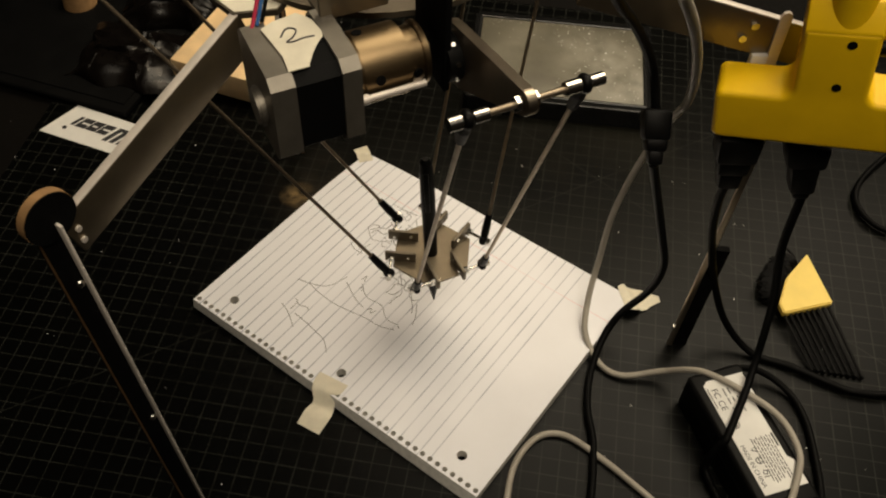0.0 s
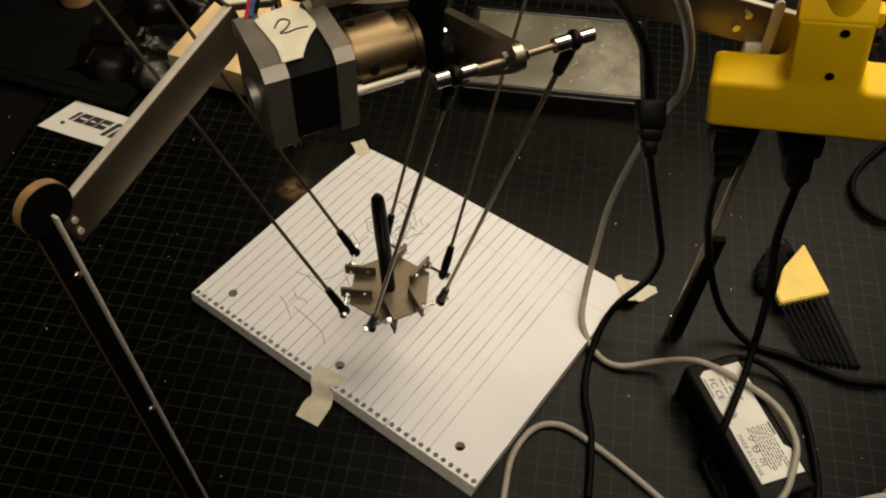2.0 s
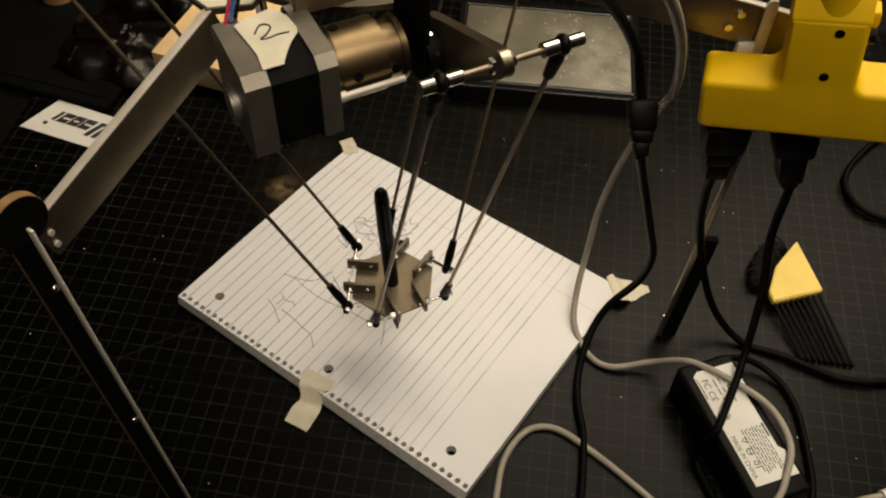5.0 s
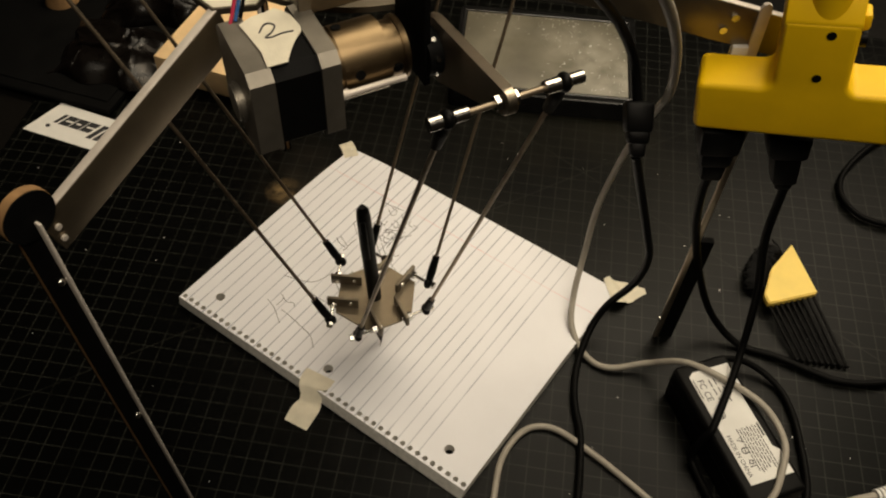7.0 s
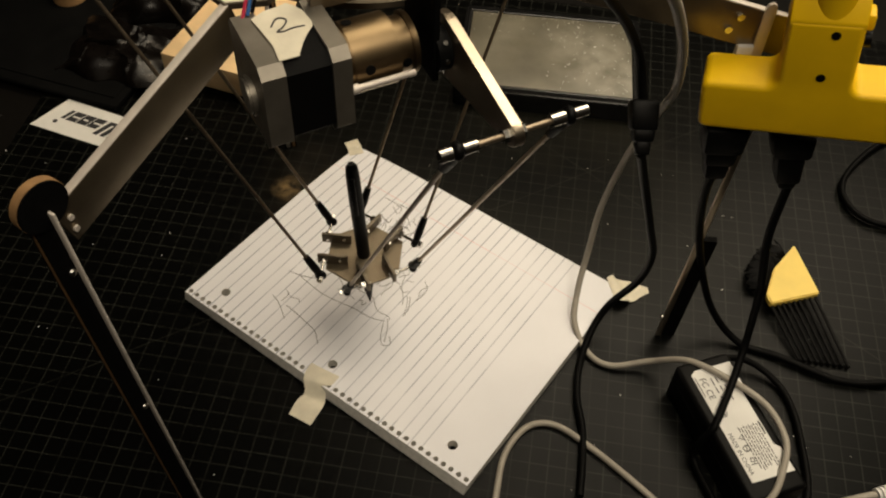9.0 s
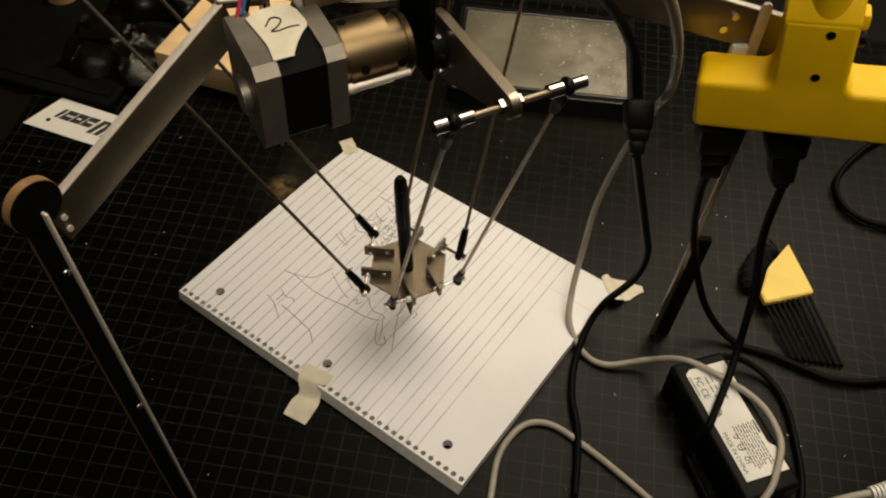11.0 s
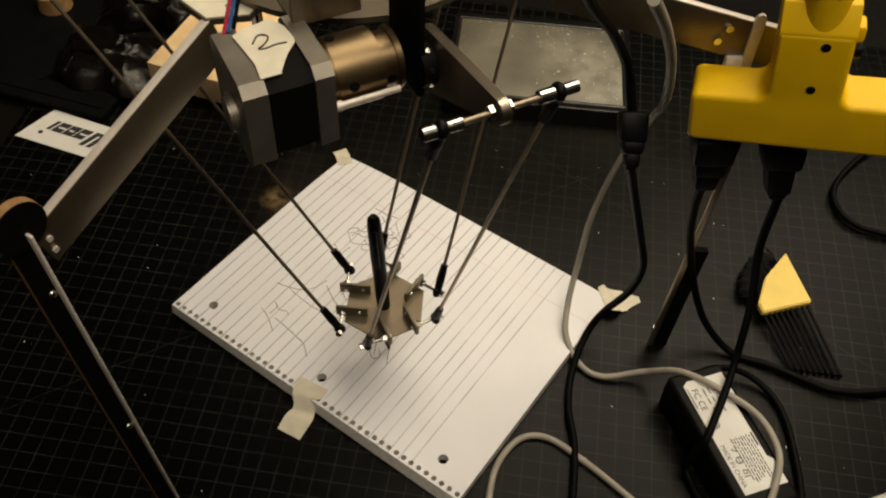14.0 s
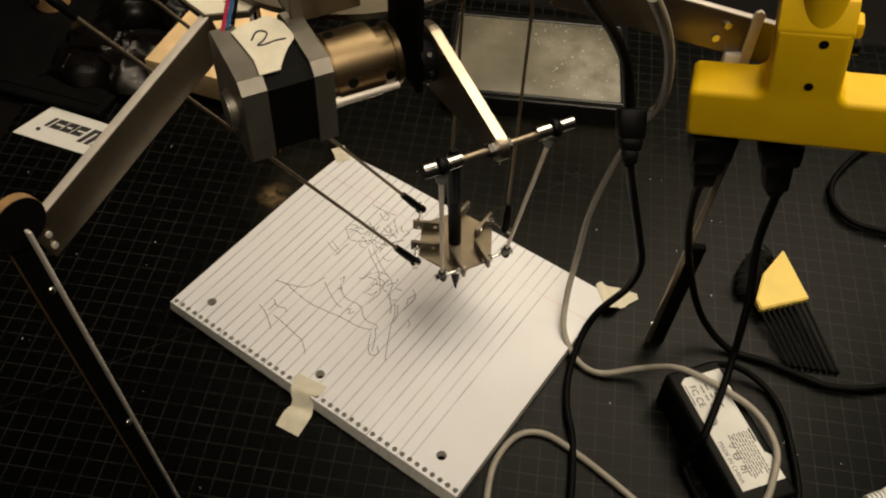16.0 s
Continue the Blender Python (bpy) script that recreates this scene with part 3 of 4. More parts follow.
    if shift:
        up_strip = [(-0.0030, -0.026), (0.0026, -0.026), (0.0026, 0.0060), (0.0018, 0.0082), (0.0, 0.0092), (-0.0020, 0.0082), (-0.0030, 0.0060)]
        flat = Matrix.Translation(Vector((-0.0015, 0.0016, 0.3015))) @ Matrix(((1, 0, 0, 0), (0, 0, 1, 0), (0, 1, 0, 0), (0, 0, 0, 1)))
        bm = prism(bmesh.new(), up_strip, -0.0028, -0.0008, flat)
        part("end_strip", bm, strip_alu, bar, "upright pale aluminium strip end")
        part("spacer", box(bmesh.new(), (0.0085, 0.0050, 0.0090), (-0.0085, -0.0002, 0.2805), 0.0008), white_label, bar, "small white spacer block")
    plate = [(0.108, -0.030), (0.127, -0.033), (0.140, -0.019), (0.138, -0.009), (0.112, 0.014), (0.094, -0.010)]
    turn = Matrix.Translation((CX, CY, 0)) @ Matrix.Rotation(radians(angle + 88), 4, "Z") @ Matrix.Translation((-CX, -CY, 0))
    part("corner_plate", prism(bmesh.new(), plate, 0.3325, 0.3353, bar.matrix_basis.inverted() @ turn), dull_alu, bar)
    if rounded and angle == -88:
        scale_in = [(0.1245 + (x - 0.1195) * 0.97, -0.0115 + (y + 0.0115) * 0.95) for x, y in plate]
        scale_in = [(x - 0.005, y) for x, y in scale_in]
        part("tape_label", prism(bmesh.new(), scale_in, 0.3354, 0.3358, bar.matrix_basis.inverted() @ turn), masking, bar, "masking tape with a drawn arrow")
        back = bar.matrix_basis.inverted()
        for pts in (((0.112, -0.016), (0.122, -0.016), (0.131, -0.0185)), ((0.127, -0.0205), (0.131, -0.0185), (0.1295, -0.0145)), ((0.113, -0.021), (0.110, -0.015), (0.115, -0.018), (0.113, -0.012)), ((0.131, -0.011), (0.134, -0.012))):
            bm = tube(bmesh.new(), [back @ Vector((x, y, 0.3359)) for x, y in pts], 0.0004, 5, 4)
            part("written_arrow", bm, ink, bar, "hand-drawn arrow in black pen")


def delta_robot():
    robot = thing("delta_robot", "three-armed aluminium delta robot drawing with a pen", "robot")
    for turn in TURNS:
        motor = motor_unit(robot, turn)
        if turn == 0:
            tape_note(motor)
        upper_arm(robot, turn)
        for side in (-1, 1):
            forearm(robot, turn, side)
    robot_leg(robot, -88, bar_ends=((-0.0005, -0.0018, 0.3015), (-0.1145, -0.0052, 0.3345)))
    robot_leg(robot, 33, 0.2200, 0.112, False, -0.018, ((0.0190, 0.0046, 0.2975), (-0.1000, -0.0065, 0.3345)))
    robot_leg(robot, 152, 0.206)
    bm = cyl(bmesh.new(), (CX, CY, 0.3360), (CX, CY, 0.3390), 0.078, seg=48)
    part("base_plate", bm, dull_alu, robot, "round aluminium base plate above the arms")
    platform(robot)
    for k, mat in enumerate((red_wire, blue_wire, black_rubber)):
        o = Vector((0.001 * k, 0.002 * k, 0.001 * k))
        bm = tube(bmesh.new(), [Vector(p) + o for p in ((0.158, -0.050, 0.3515), (0.152, -0.036, 0.3620), (0.150, -0.018, 0.3680), (0.140, 0.004, 0.3700))], 0.0008, 8, 6)
        part("motor_wire", bm, mat, robot, "thin coloured motor wire")
    return robot


def tape_note(motor):
    """Torn masking tape on the motor with a hand-drawn 2."""
    top = 0.0216
    out = [(-0.0055, -0.0789), (-0.0001, -0.0782), (0.0081, -0.0772), (0.0175, -0.0782), (0.0175, -0.0775), (0.0175, -0.075), (0.0175, -0.0715), (0.0175, -0.0697), (0.0158, -0.0691), (0.0102, -0.0657), (0.0058, -0.0625), (0.0017, -0.0586), (-0.0011, -0.058), (-0.0094, -0.0589), (-0.0138, -0.0611), (-0.0166, -0.0637), (-0.0154, -0.0681), (-0.0148, -0.0736), (-0.0117, -0.0798)]
    bm = prism(bmesh.new(), out, top, top + 0.0004)
    part("tape_label", bm, masking, motor, "torn masking tape marked 2")
    pts = [(-0.0034, -0.0742), (-0.0072, -0.0713), (-0.0076, -0.0689), (-0.0053, -0.0672), (-0.0015, -0.07), (0.0003, -0.0729), (0.0011, -0.0704), (0.0004, -0.0659), (0.0008, -0.0616)]
    bm = tube(bmesh.new(), [(x, y, top + 0.0005) for x, y in pts], 0.0004, 5, 5)
    part("written_numeral", bm, ink, motor, "hand-drawn numeral 2 in black pen")


# ---- the yellow outlet block and its plugs ----
BLOCK_X = Vector((0.935, 0.325, 0.150)).normalized()
BLOCK_Y = Vector((-0.325, 0.935, 0)).normalized()
YB = axes_pose(Vector((0.305, 0.123, 0.250)), BLOCK_X, BLOCK_Y, BLOCK_X.cross(BLOCK_Y))


def outlet_block():
    t = thing("outlet_block", "yellow plastic three-way outlet block with screws", "power strip", YB)
    out = []
    for cx, cz, r, a0 in ((-0.003, 0.0, 0.0042, 180), (0.126, 0.0, 0.0042, 270), (0.126, 0.0295, 0.0042, 0), (0.067, 0.0295, -0.0060, 270),
                          (0.067, 0.0690, 0.0, 0), (0.033, 0.0690, 0.0, 90), (0.033, 0.0295, -0.0060, 360), (-0.003, 0.0295, 0.0042, 90)):
        if r == 0.0:
            out.append((cx, cz))
            continue
        sx = 1 if (math.cos(radians(a0 + 45)) > 0) else -1
        sz = 1 if (math.sin(radians(a0 + 45)) > 0) else -1
        if r > 0:
            arc = [(cx - sx * r + r * math.cos(radians(a0 + 15 * k)), cz - sz * r + r * math.sin(radians(a0 + 15 * k))) for k in range(7)]
        else:
            q = -r
            ox, oz = (cx + q, cz + q) if cx > 0.05 else (cx - q, cz + q)
            arc = [(ox + q * math.cos(radians(b)), oz + q * math.sin(radians(b))) for b in ([270 - 15 * k for k in range(7)] if cx > 0.05 else [360 - 15 * k for k in range(7)])]
        out += arc
    # rounded rims: rings drawn in from the outline by a quarter circle
    n, rim = len(out), 0.0030
    rings = []
    bm = bmesh.new()

    def ring(inset, y):
        row = []
        for k in range(n):
            p, a, b = Vector(out[k]), Vector(out[k - 1]), Vector(out[(k + 1) % n])
            u, v = (p - a).normalized(), (b - p).normalized()
            na, nb = Vector((-u.y, u.x)), Vector((-v.y, v.x))
            m = (na + nb).normalized()
            q = p + m * (inset / max(0.5, m.dot(na)))
            row.append(bm.verts.new((q.x, y, q.y)))
        return row

    for k in range(6):
        a = radians(18 * k)
        rings.append(ring(rim * (1 - math.sin(a)), rim * (1 - math.cos(a))))
    rings.append(ring(0, 0.0260))
    rings.append(ring(rim, 0.0290))
    for lo, hi in zip(rings, rings[1:]):
        for k in range(n):
            bm.faces.new((lo[k], lo[(k + 1) % n], hi[(k + 1) % n], hi[k]))
    bm.faces.new(rings[0])
    bm.faces.new(rings[-1])
    part("housing", bm, yellow, t)
    side = Matrix(((0, 0, 1, 0), (1, 0, 0, 0), (0, 1, 0, 0), (0, 0, 0, 1)))
    bm = prism(bmesh.new(), [(0.0030, 0.0630), (0.0006, 0.0668), (0.0006, 0.0690), (0.0080, 0.0815), (0.0280, 0.0815), (0.0280, 0.0640)], 0.0331, 0.0669, side)
    bmesh.ops.bevel(bm, geom=list(bm.edges), offset=0.0009, segments=3, profile=0.5, affect="EDGES")
    part("neck", bm, yellow, t)
    bm = cyl(bmesh.new(), (0.0520, 0.0125, 0.068), (0.0520, 0.0125, 0.125), 0.0112, 0.0095, seg=32)
    part("cord_sleeve", bm, yellow, t)
    bm = box(bmesh.new(), (0.0050, 0.011, 0.009), (0.0688, 0.016, 0.0635), 0.0018)
    part("latch", bm, yellow, t)
    part("knob", cyl(bmesh.new(), (0.0660, 0.016, 0.0520), (0.0715, 0.016, 0.0520), 0.0042, seg=16), black_plastic, t, "small black knob")
    for x, z in ((0.0520, 0.0385), (0.0545, 0.0630)):
        bm = cyl(bmesh.new(), (x, -0.0003, z), (x, 0.0010, z), 0.0022, seg=18)
        part("screw_hole", bm, black_steel, t)
    for x in (0.0478, 0.0562):
        part("screw_hole", cyl(bmesh.new(), (x, 0.0012, 0.0895), (x, 0.0060, 0.0895), 0.0010, seg=12), black_steel, t)
    for x in (0.018, 0.062):
        part("socket_face", box(bmesh.new(), (0.034, 0.022, 0.002), (x, 0.0145, -0.0006), 0.0006), black_plastic, t)
    return t


def cable(name, label, points, r, mat, category="cable"):
    ob = tagged(finish(name, tube(bmesh.new(), points, r, 12, 8), mat), label, category)
    return ob


def plug(points, widths, label):
    """A moulded plug: boxes of falling width along a line."""
    t = thing("power_plug", label, "plug", group="moulded power plugs")
    a, b = Vector(points[0]), Vector(points[1])
    along = (b - a).normalized()
    n = len(widths)
    q = axes_pose(a, Vector((0.82, 0.57, 0)), along.cross(Vector((0.82, 0.57, 0))).normalized(), along)
    for k, (w, d, z0, z1) in enumerate(widths):
        bm = box(bmesh.new(), (w, d, z1 - z0), (0, 0, (z0 + z1) / 2), min(w, d) * 0.2)
        nw, nd = (widths[k + 1][0], widths[k + 1][1]) if k + 1 < n else (w * 0.62, d * 0.62)
        for v in bm.verts:
            f = (v.co.z - z0) / (z1 - z0)
            v.co.x *= 1 + f * (nw / w - 1) * 0.4
            v.co.y *= 1 + f * (nd / d - 1) * 0.4
        bm.transform(q)
        part(("plug_body", "grip", "strain_relief")[min(k, 2)], bm, black_plastic, t)
    return t


def cables():
    cable("black_cable", "black power cord hanging to an inline connector",
          [(0.264, 0.045, 0.370), (0.262, 0.061, 0.350), (0.259, 0.100, 0.310), (0.262, 0.123, 0.275), (0.271, 0.121, 0.250)], 0.0027, black_rubber)
    plug([(0.2705, 0.1215, 0.252), (0.2825, 0.1057, 0.230)], ((0.016, 0.013, 0.0, 0.017), (0.013, 0.011, 0.015, 0.023), (0.009, 0.008, 0.022, 0.030)), "black moulded inline power connector on a cord")
    cable("black_cable", "black power cord drooping from connector to the mat",
          [(0.282, 0.1057, 0.230), (0.284, 0.1235, 0.190), (0.290, 0.138, 0.145), (0.293, 0.152, 0.105), (0.287, 0.160, 0.065), (0.273, 0.156, 0.030), (0.270, 0.140, 0.0135), (0.2765, 0.113, 0.004), (0.289, 0.088, 0.0036), (0.306, 0.067, 0.0036), (0.319, 0.045, 0.0036), (0.330, 0.023, 0.0036)], 0.0027, black_rubber)
    cable("network_cable", "grey network cable looping over the notepad and adapter",
          [(0.3090, 0.0020, 0.405), (0.3060, 0.0310, 0.375), (0.3000, 0.0670, 0.335), (0.2950, 0.0910, 0.300), (0.2860, 0.1190, 0.265), (0.2735, 0.1520, 0.230), (0.2580, 0.1830, 0.185), (0.245, 0.192, 0.140), (0.238, 0.185, 0.090), (0.240, 0.174, 0.050), (0.246, 0.155, 0.026), (0.257, 0.136, 0.0125), (0.277, 0.125, 0.004), (0.296, 0.126, 0.004), (0.319, 0.142, 0.012), (0.344, 0.144, 0.033), (0.376, 0.144, 0.0372), (0.403, 0.140, 0.0372), (0.423, 0.124, 0.0372), (0.430, 0.104, 0.0372), (0.432, 0.080, 0.033), (0.420, 0.050, 0.012)], 0.0023, grey_rubber)
    cable("network_cable", "grey network cable looping on the mat",
          [(0.286, -0.013, 0.0027), (0.2735, 0.015, 0.0027), (0.2715, 0.037, 0.0027), (0.277, 0.052, 0.0027), (0.292, 0.060, 0.0027), (0.320, 0.059, 0.0027), (0.344, 0.056, 0.0027), (0.368, 0.052, 0.0027), (0.400, 0.045, 0.004)], 0.0023, grey_rubber)
    plug([(0.3130, 0.1375, 0.249), (0.3150, 0.1405, 0.205)], ((0.025, 0.018, 0.0, 0.020), (0.019, 0.015, 0.018, 0.030), (0.0145, 0.012, 0.028, 0.042)), "black angular power plug under the outlet block")
    cable("black_cable", "black power cord from plug across the mat",
          [(0.3148, 0.1410, 0.210), (0.313, 0.147, 0.185), (0.314, 0.162, 0.140), (0.322, 0.186, 0.075), (0.338, 0.200, 0.025), (0.364, 0.203, 0.0040), (0.393, 0.210, 0.0036), (0.422, 0.214, 0.0036), (0.441, 0.219, 0.0036), (0.468, 0.239, 0.0036), (0.52, 0.30, 0.0036)], 0.0027, black_rubber)
    plug([(0.3440, 0.1525, 0.2495), (0.3510, 0.1610, 0.203)], ((0.0250, 0.016, 0.0, 0.018), (0.0165, 0.014, 0.017, 0.040), (0.0110, 0.010, 0.038, 0.046)), "black moulded power plug under the outlet block")
    cable("black_cable", "thick black power cord dropping across the adapter",
          [(0.3525, 0.1620, 0.205), (0.355, 0.161, 0.160), (0.363, 0.168, 0.110), (0.368, 0.172, 0.065), (0.372, 0.161, 0.046), (0.376, 0.142, 0.0395), (0.379, 0.120, 0.0380), (0.3808, 0.104, 0.0365), (0.3785, 0.0985, 0.026), (0.377, 0.095, 0.010), (0.384, 0.089, 0.0042), (0.404, 0.074, 0.0036), (0.430, 0.055, 0.0036)], 0.0027, black_rubber)
    cable("black_cable", "thin black lead curving beside the adapter",
          [(0.350, 0.152, 0.020), (0.359, 0.172, 0.016), (0.376, 0.187, 0.010), (0.399, 0.188, 0.004), (0.418, 0.175, 0.0028), (0.436, 0.150, 0.0028), (0.4515, 0.122, 0.0028), (0.458, 0.095, 0.0028)], 0.0025, black_rubber)
    cable("black_cable", "black cord looped on the mat",
          [(0.385, 0.509, 0.0036), (0.372, 0.477, 0.0036), (0.365, 0.437, 0.0036), (0.367, 0.412, 0.0036), (0.378, 0.396, 0.0036), (0.396, 0.388, 0.0036), (0.423, 0.394, 0.0036), (0.50, 0.42, 0.0036)], 0.0027, black_rubber)
    n = thing("network_plug", "grey network cable end with a ribbed white boot", "plug")
    part("cable_end", tube(bmesh.new(), [(0.459, 0.098, 0.004), (0.467, 0.116, 0.004), (0.480, 0.132, 0.006), (0.491, 0.143, 0.0085)], 0.0027, 12), grey_rubber, n)
    v = Vector((0.66, 0.75, 0))
    for k in range(5):
        a = Vector((0.490, 0.1415, 0.0085)) + v * 0.003 * k
        part("boot_rib", cyl(bmesh.new(), a, a + v * 0.0022, 0.0046 + 0.0003 * k, seg=14), white_label, n)
    m = axes_pose(Vector((0.490, 0.1415, 0.0085)) + v * 0.0245, v, Vector((-0.75, 0.66, 0)), Vector((0, 0, 1)))
    part("plug_body", box(bmesh.new(), (0.021, 0.0118, 0.0085), (0, 0, 0), 0.0008, m), white_label, n)


def lettering(body, size, at, turn, parent, name="printed_text"):
    cu = bpy.data.curves.new(name, "FONT")
    cu.body, cu.size, cu.align_x, cu.align_y = body, size, "LEFT", "CENTER"
    tmp = bpy.data.objects.new(name, cu)
    scene.collection.objects.link(tmp)
    bpy.context.view_layer.update()
    me = bpy.data.meshes.new_from_object(tmp.evaluated_get(bpy.context.evaluated_depsgraph_get()))
    bpy.data.objects.remove(tmp)
    me.materials.clear()
    me.materials.append(ink)
    ob = new(name, me)
    ob.parent = parent
    ob.matrix_basis = pose(*at, 0, 0, turn)
    return ob


def power_adapter():
    x, y = Vector((0.808, -0.589, 0)), Vector((0.589, 0.808, 0))
    t = thing("power_adapter", "black laptop-style power adapter with a white rating label", "adapter", axes_pose(Vector((0.3375, 0.1335, 0)), x, y, Vector((0, 0, 1))))
    L, W, H = 0.107, 0.0415, 0.034
    bm = box(bmesh.new(), (L, W, H), (L / 2, W / 2, H / 2))
    bmesh.ops.bevel(bm, geom=list(bm.edges), offset=0.0028, segments=3, profile=0.5, affect="EDGES")
    part("case", bm, black_plastic, t)
    part("seam", box(bmesh.new(), (L + 0.0004, W + 0.0004, 0.0005), (L / 2, W / 2, 0.020)), black_steel, t)
    out = [(0.0110, 0.0070), (0.0950, 0.0070), (0.0950, 0.0385), (0.0780, 0.0385), (0.0740, 0.0350), (0.0330, 0.0350), (0.0290, 0.0385), (0.0080, 0.0385), (0.0080, 0.0110)]
    lab = part("rating_label", prism(bmesh.new(), out, H, H + 0.0004), white_label, t, "white printed rating label")
    z = H + 0.0006
    lettering("FC", 0.0066, (0.0150, 0.0125, z), 0, lab)
    lettering("CE", 0.0066, (0.0245, 0.0125, z), 0, lab)
    lettering("MADE IN CHINA", 0.0042, (0.0590, 0.0100, z), 0, lab)

    def bar(x0, y0, length, high=0.0007):
        part("text_bar", box(bmesh.new(), (length, high, 0.0001), (x0 + length / 2, y0, z - 0.0001)), pencil_ink, lab)

    for k in range(4):
        for n in range(3 - k % 2):
            bar(0.0165 + 0.0075 * n, 0.0188 + 0.0036 * k, 0.0062 - 0.0012 * ((k + n) % 3), 0.0008)
    for k in range(8):
        x0 = 0.0565 + 0.0008 * (k % 2)
        while x0 < 0.0875 - 0.0012 * (k % 3):
            run = 0.0018 + 0.0011 * ((k * 5 + int(x0 * 4000)) % 4)
            bar(x0, 0.0180 + 0.0019 * k, run, 0.0007)
            x0 += run + 0.0008
    bar(0.056, 0.0335, 0.010, 0.0013)
    bar(0.0135, 0.0083, 0.016, 0.0006)
    # recycling ring, triangle, ring with a stroke, bin
    for cx, cy, r, n in ((0.0440, 0.0135, 0.0022, 3), (0.0440, 0.0135, 0.0030, 8), (0.0640, 0.0165, 0.0022, 3), (0.0720, 0.0158, 0.0022, 18), (0.0805, 0.0155, 0.0018, 4)):
        pts = [(cx + r * math.cos(2 * math.pi * k / n + 0.5), cy + r * math.sin(2 * math.pi * k / n + 0.5), z) for k in range(n + 1)]
        part("symbol", tube(bmesh.new(), pts, 0.0003, 5, 0), ink, lab)
    part("symbol", box(bmesh.new(), (0.0044, 0.0006, 0.0001), (0.072, 0.0158, z), 0, None), ink, lab)
    part("symbol", box(bmesh.new(), (0.0006, 0.005, 0.0001), (0.0835, 0.0155, z), 0, None), ink, lab)


def comb_brush():
    t = thing("comb_brush", "yellow-headed brush with long black tines lying on the mat", "brush")
    bm = prism(bmesh.new(), [(0.3600, 0.3140), (0.3565, 0.2800), (0.3625, 0.2520), (0.3690, 0.2460), (0.3955, 0.2790)], 0.006, 0.0125)
    bmesh.ops.bevel(bm, geom=list(bm.edges), offset=0.0010, segments=2, affect="EDGES")
    part("head", bm, comb_yellow, t, "pale yellow plastic head")
    a0, a1 = Vector((0.3700, 0.2480, 0.0075)), Vector((0.3940, 0.2770, 0.0075))
    b0, b1 = Vector((0.4060, 0.2180, 0.0022)), Vector((0.4385, 0.2345, 0.0022))
    for k in range(9):
        w = k / 8
        p, q = a0.lerp(a1, w), b0.lerp(b1, w)
        bm = cyl(bmesh.new(), p, q, 0.0014, 0.0013, seg=8)
        ball(bm, q, 0.0018, 8)
        part("tine", bm, black_plastic, t)
    rng = random.Random(4)
    bm = bmesh.new()
    for k in range(760):
        w = rng.random()
        c = Vector((0.3625, 0.2640, 0.003)).lerp(Vector((0.3585, 0.3060, 0.003)), w)
        d = Vector((-0.013 - 0.006 * math.sin(math.pi * w) + rng.gauss(0, 0.002), -0.003 + rng.gauss(0, 0.004), rng.uniform(-0.001, 0.006)))
        tube(bm, [c, c + d * 0.5 + Vector((0, 0, 0.003)), c + d], 0.0008, 4, 2)
    tuft = part("bristle_tuft", bm, black_plastic, t, "fuzzy black bristles")
    tuft["kind"] = "stuff"


def tablet():
    e = Vector((0.870, 0.492, 0)).normalized()
    f = Vector((-e.y, e.x, 0))
    t = thing("glass_device", "black box device with a dusty grey glass face", "tablet", axes_pose(Vector((0.0304, 0.2919, 0)), e, f, Vector((0, 0, 1))))
    L, W, H = 0.176, 0.132, 0.020
    bm = box(bmesh.new(), (L, W, H), (L / 2, W / 2, H / 2))
    bmesh.ops.bevel(bm, geom=[x for x in bm.edges if abs((x.verts[0].co - x.verts[1].co).z) > 0.01], offset=0.006, segments=6, profile=0.5, affect="EDGES")
    bmesh.ops.bevel(bm, geom=[x for x in bm.edges if all(v.co.z > H - 1e-5 for v in x.verts)], offset=0.0016, segments=3, profile=0.5, affect="EDGES")
    part("case", bm, gloss_black, t, "glossy black case")
    x0, x1, y0, y1 = 0.008, 0.1665, 0.0095, 0.1205
    part("screen", box(bmesh.new(), (x1 - x0, y1 - y0, 0.0008), ((x0 + x1) / 2, (y0 + y1) / 2, H + 0.0004), 0.0003), screen_glass, t, "dusty grey glass")
    # raised lip round the glass
    for a, b in (((x0, y0), (x1, y0)), ((x1, y0), (x1, y1)), ((x1, y1), (x0, y1)), ((x0, y1), (x0, y0))):
        d = (Vector(b) - Vector(a)).normalized() * 0.0022
        o = Vector((d.y, -d.x))
        p, q = Vector(a) + o - d, Vector(b) + o + d
        part("lip", cyl(bmesh.new(), (p.x, p.y, H + 0.0002), (q.x, q.y, H + 0.0002), 0.0013, seg=12), lip_black, t, "glossy raised lip")
    rng = random.Random(9)
    bm = bmesh.new()
    for k in range(190):
        if k < 90:
            x, y = rng.uniform(x0 + 0.002, x1 - 0.002), y1 - 0.002 - 0.03 * rng.random() ** 2.2
        else:
            x, y = x1 - 0.003 - 0.08 * rng.random() ** 1.6, rng.uniform(y0 + 0.003, y1 - 0.003)
        r = rng.uniform(0.00015, 0.00042) * (1.7 if rng.random() < 0.12 else 1)
        bmesh.ops.create_icosphere(bm, subdivisions=1, radius=r, matrix=Matrix.Translation((x, y, H + 0.0009)) @ Matrix.Rotation(rng.uniform(0, 3), 4, "Z") @ Matrix.Diagonal((1, rng.uniform(0.7, 3.0), 0.5, 1)))
    part("dust", bm, white_label, t, "pale crumbs on the glass")["kind"] = "stuff"


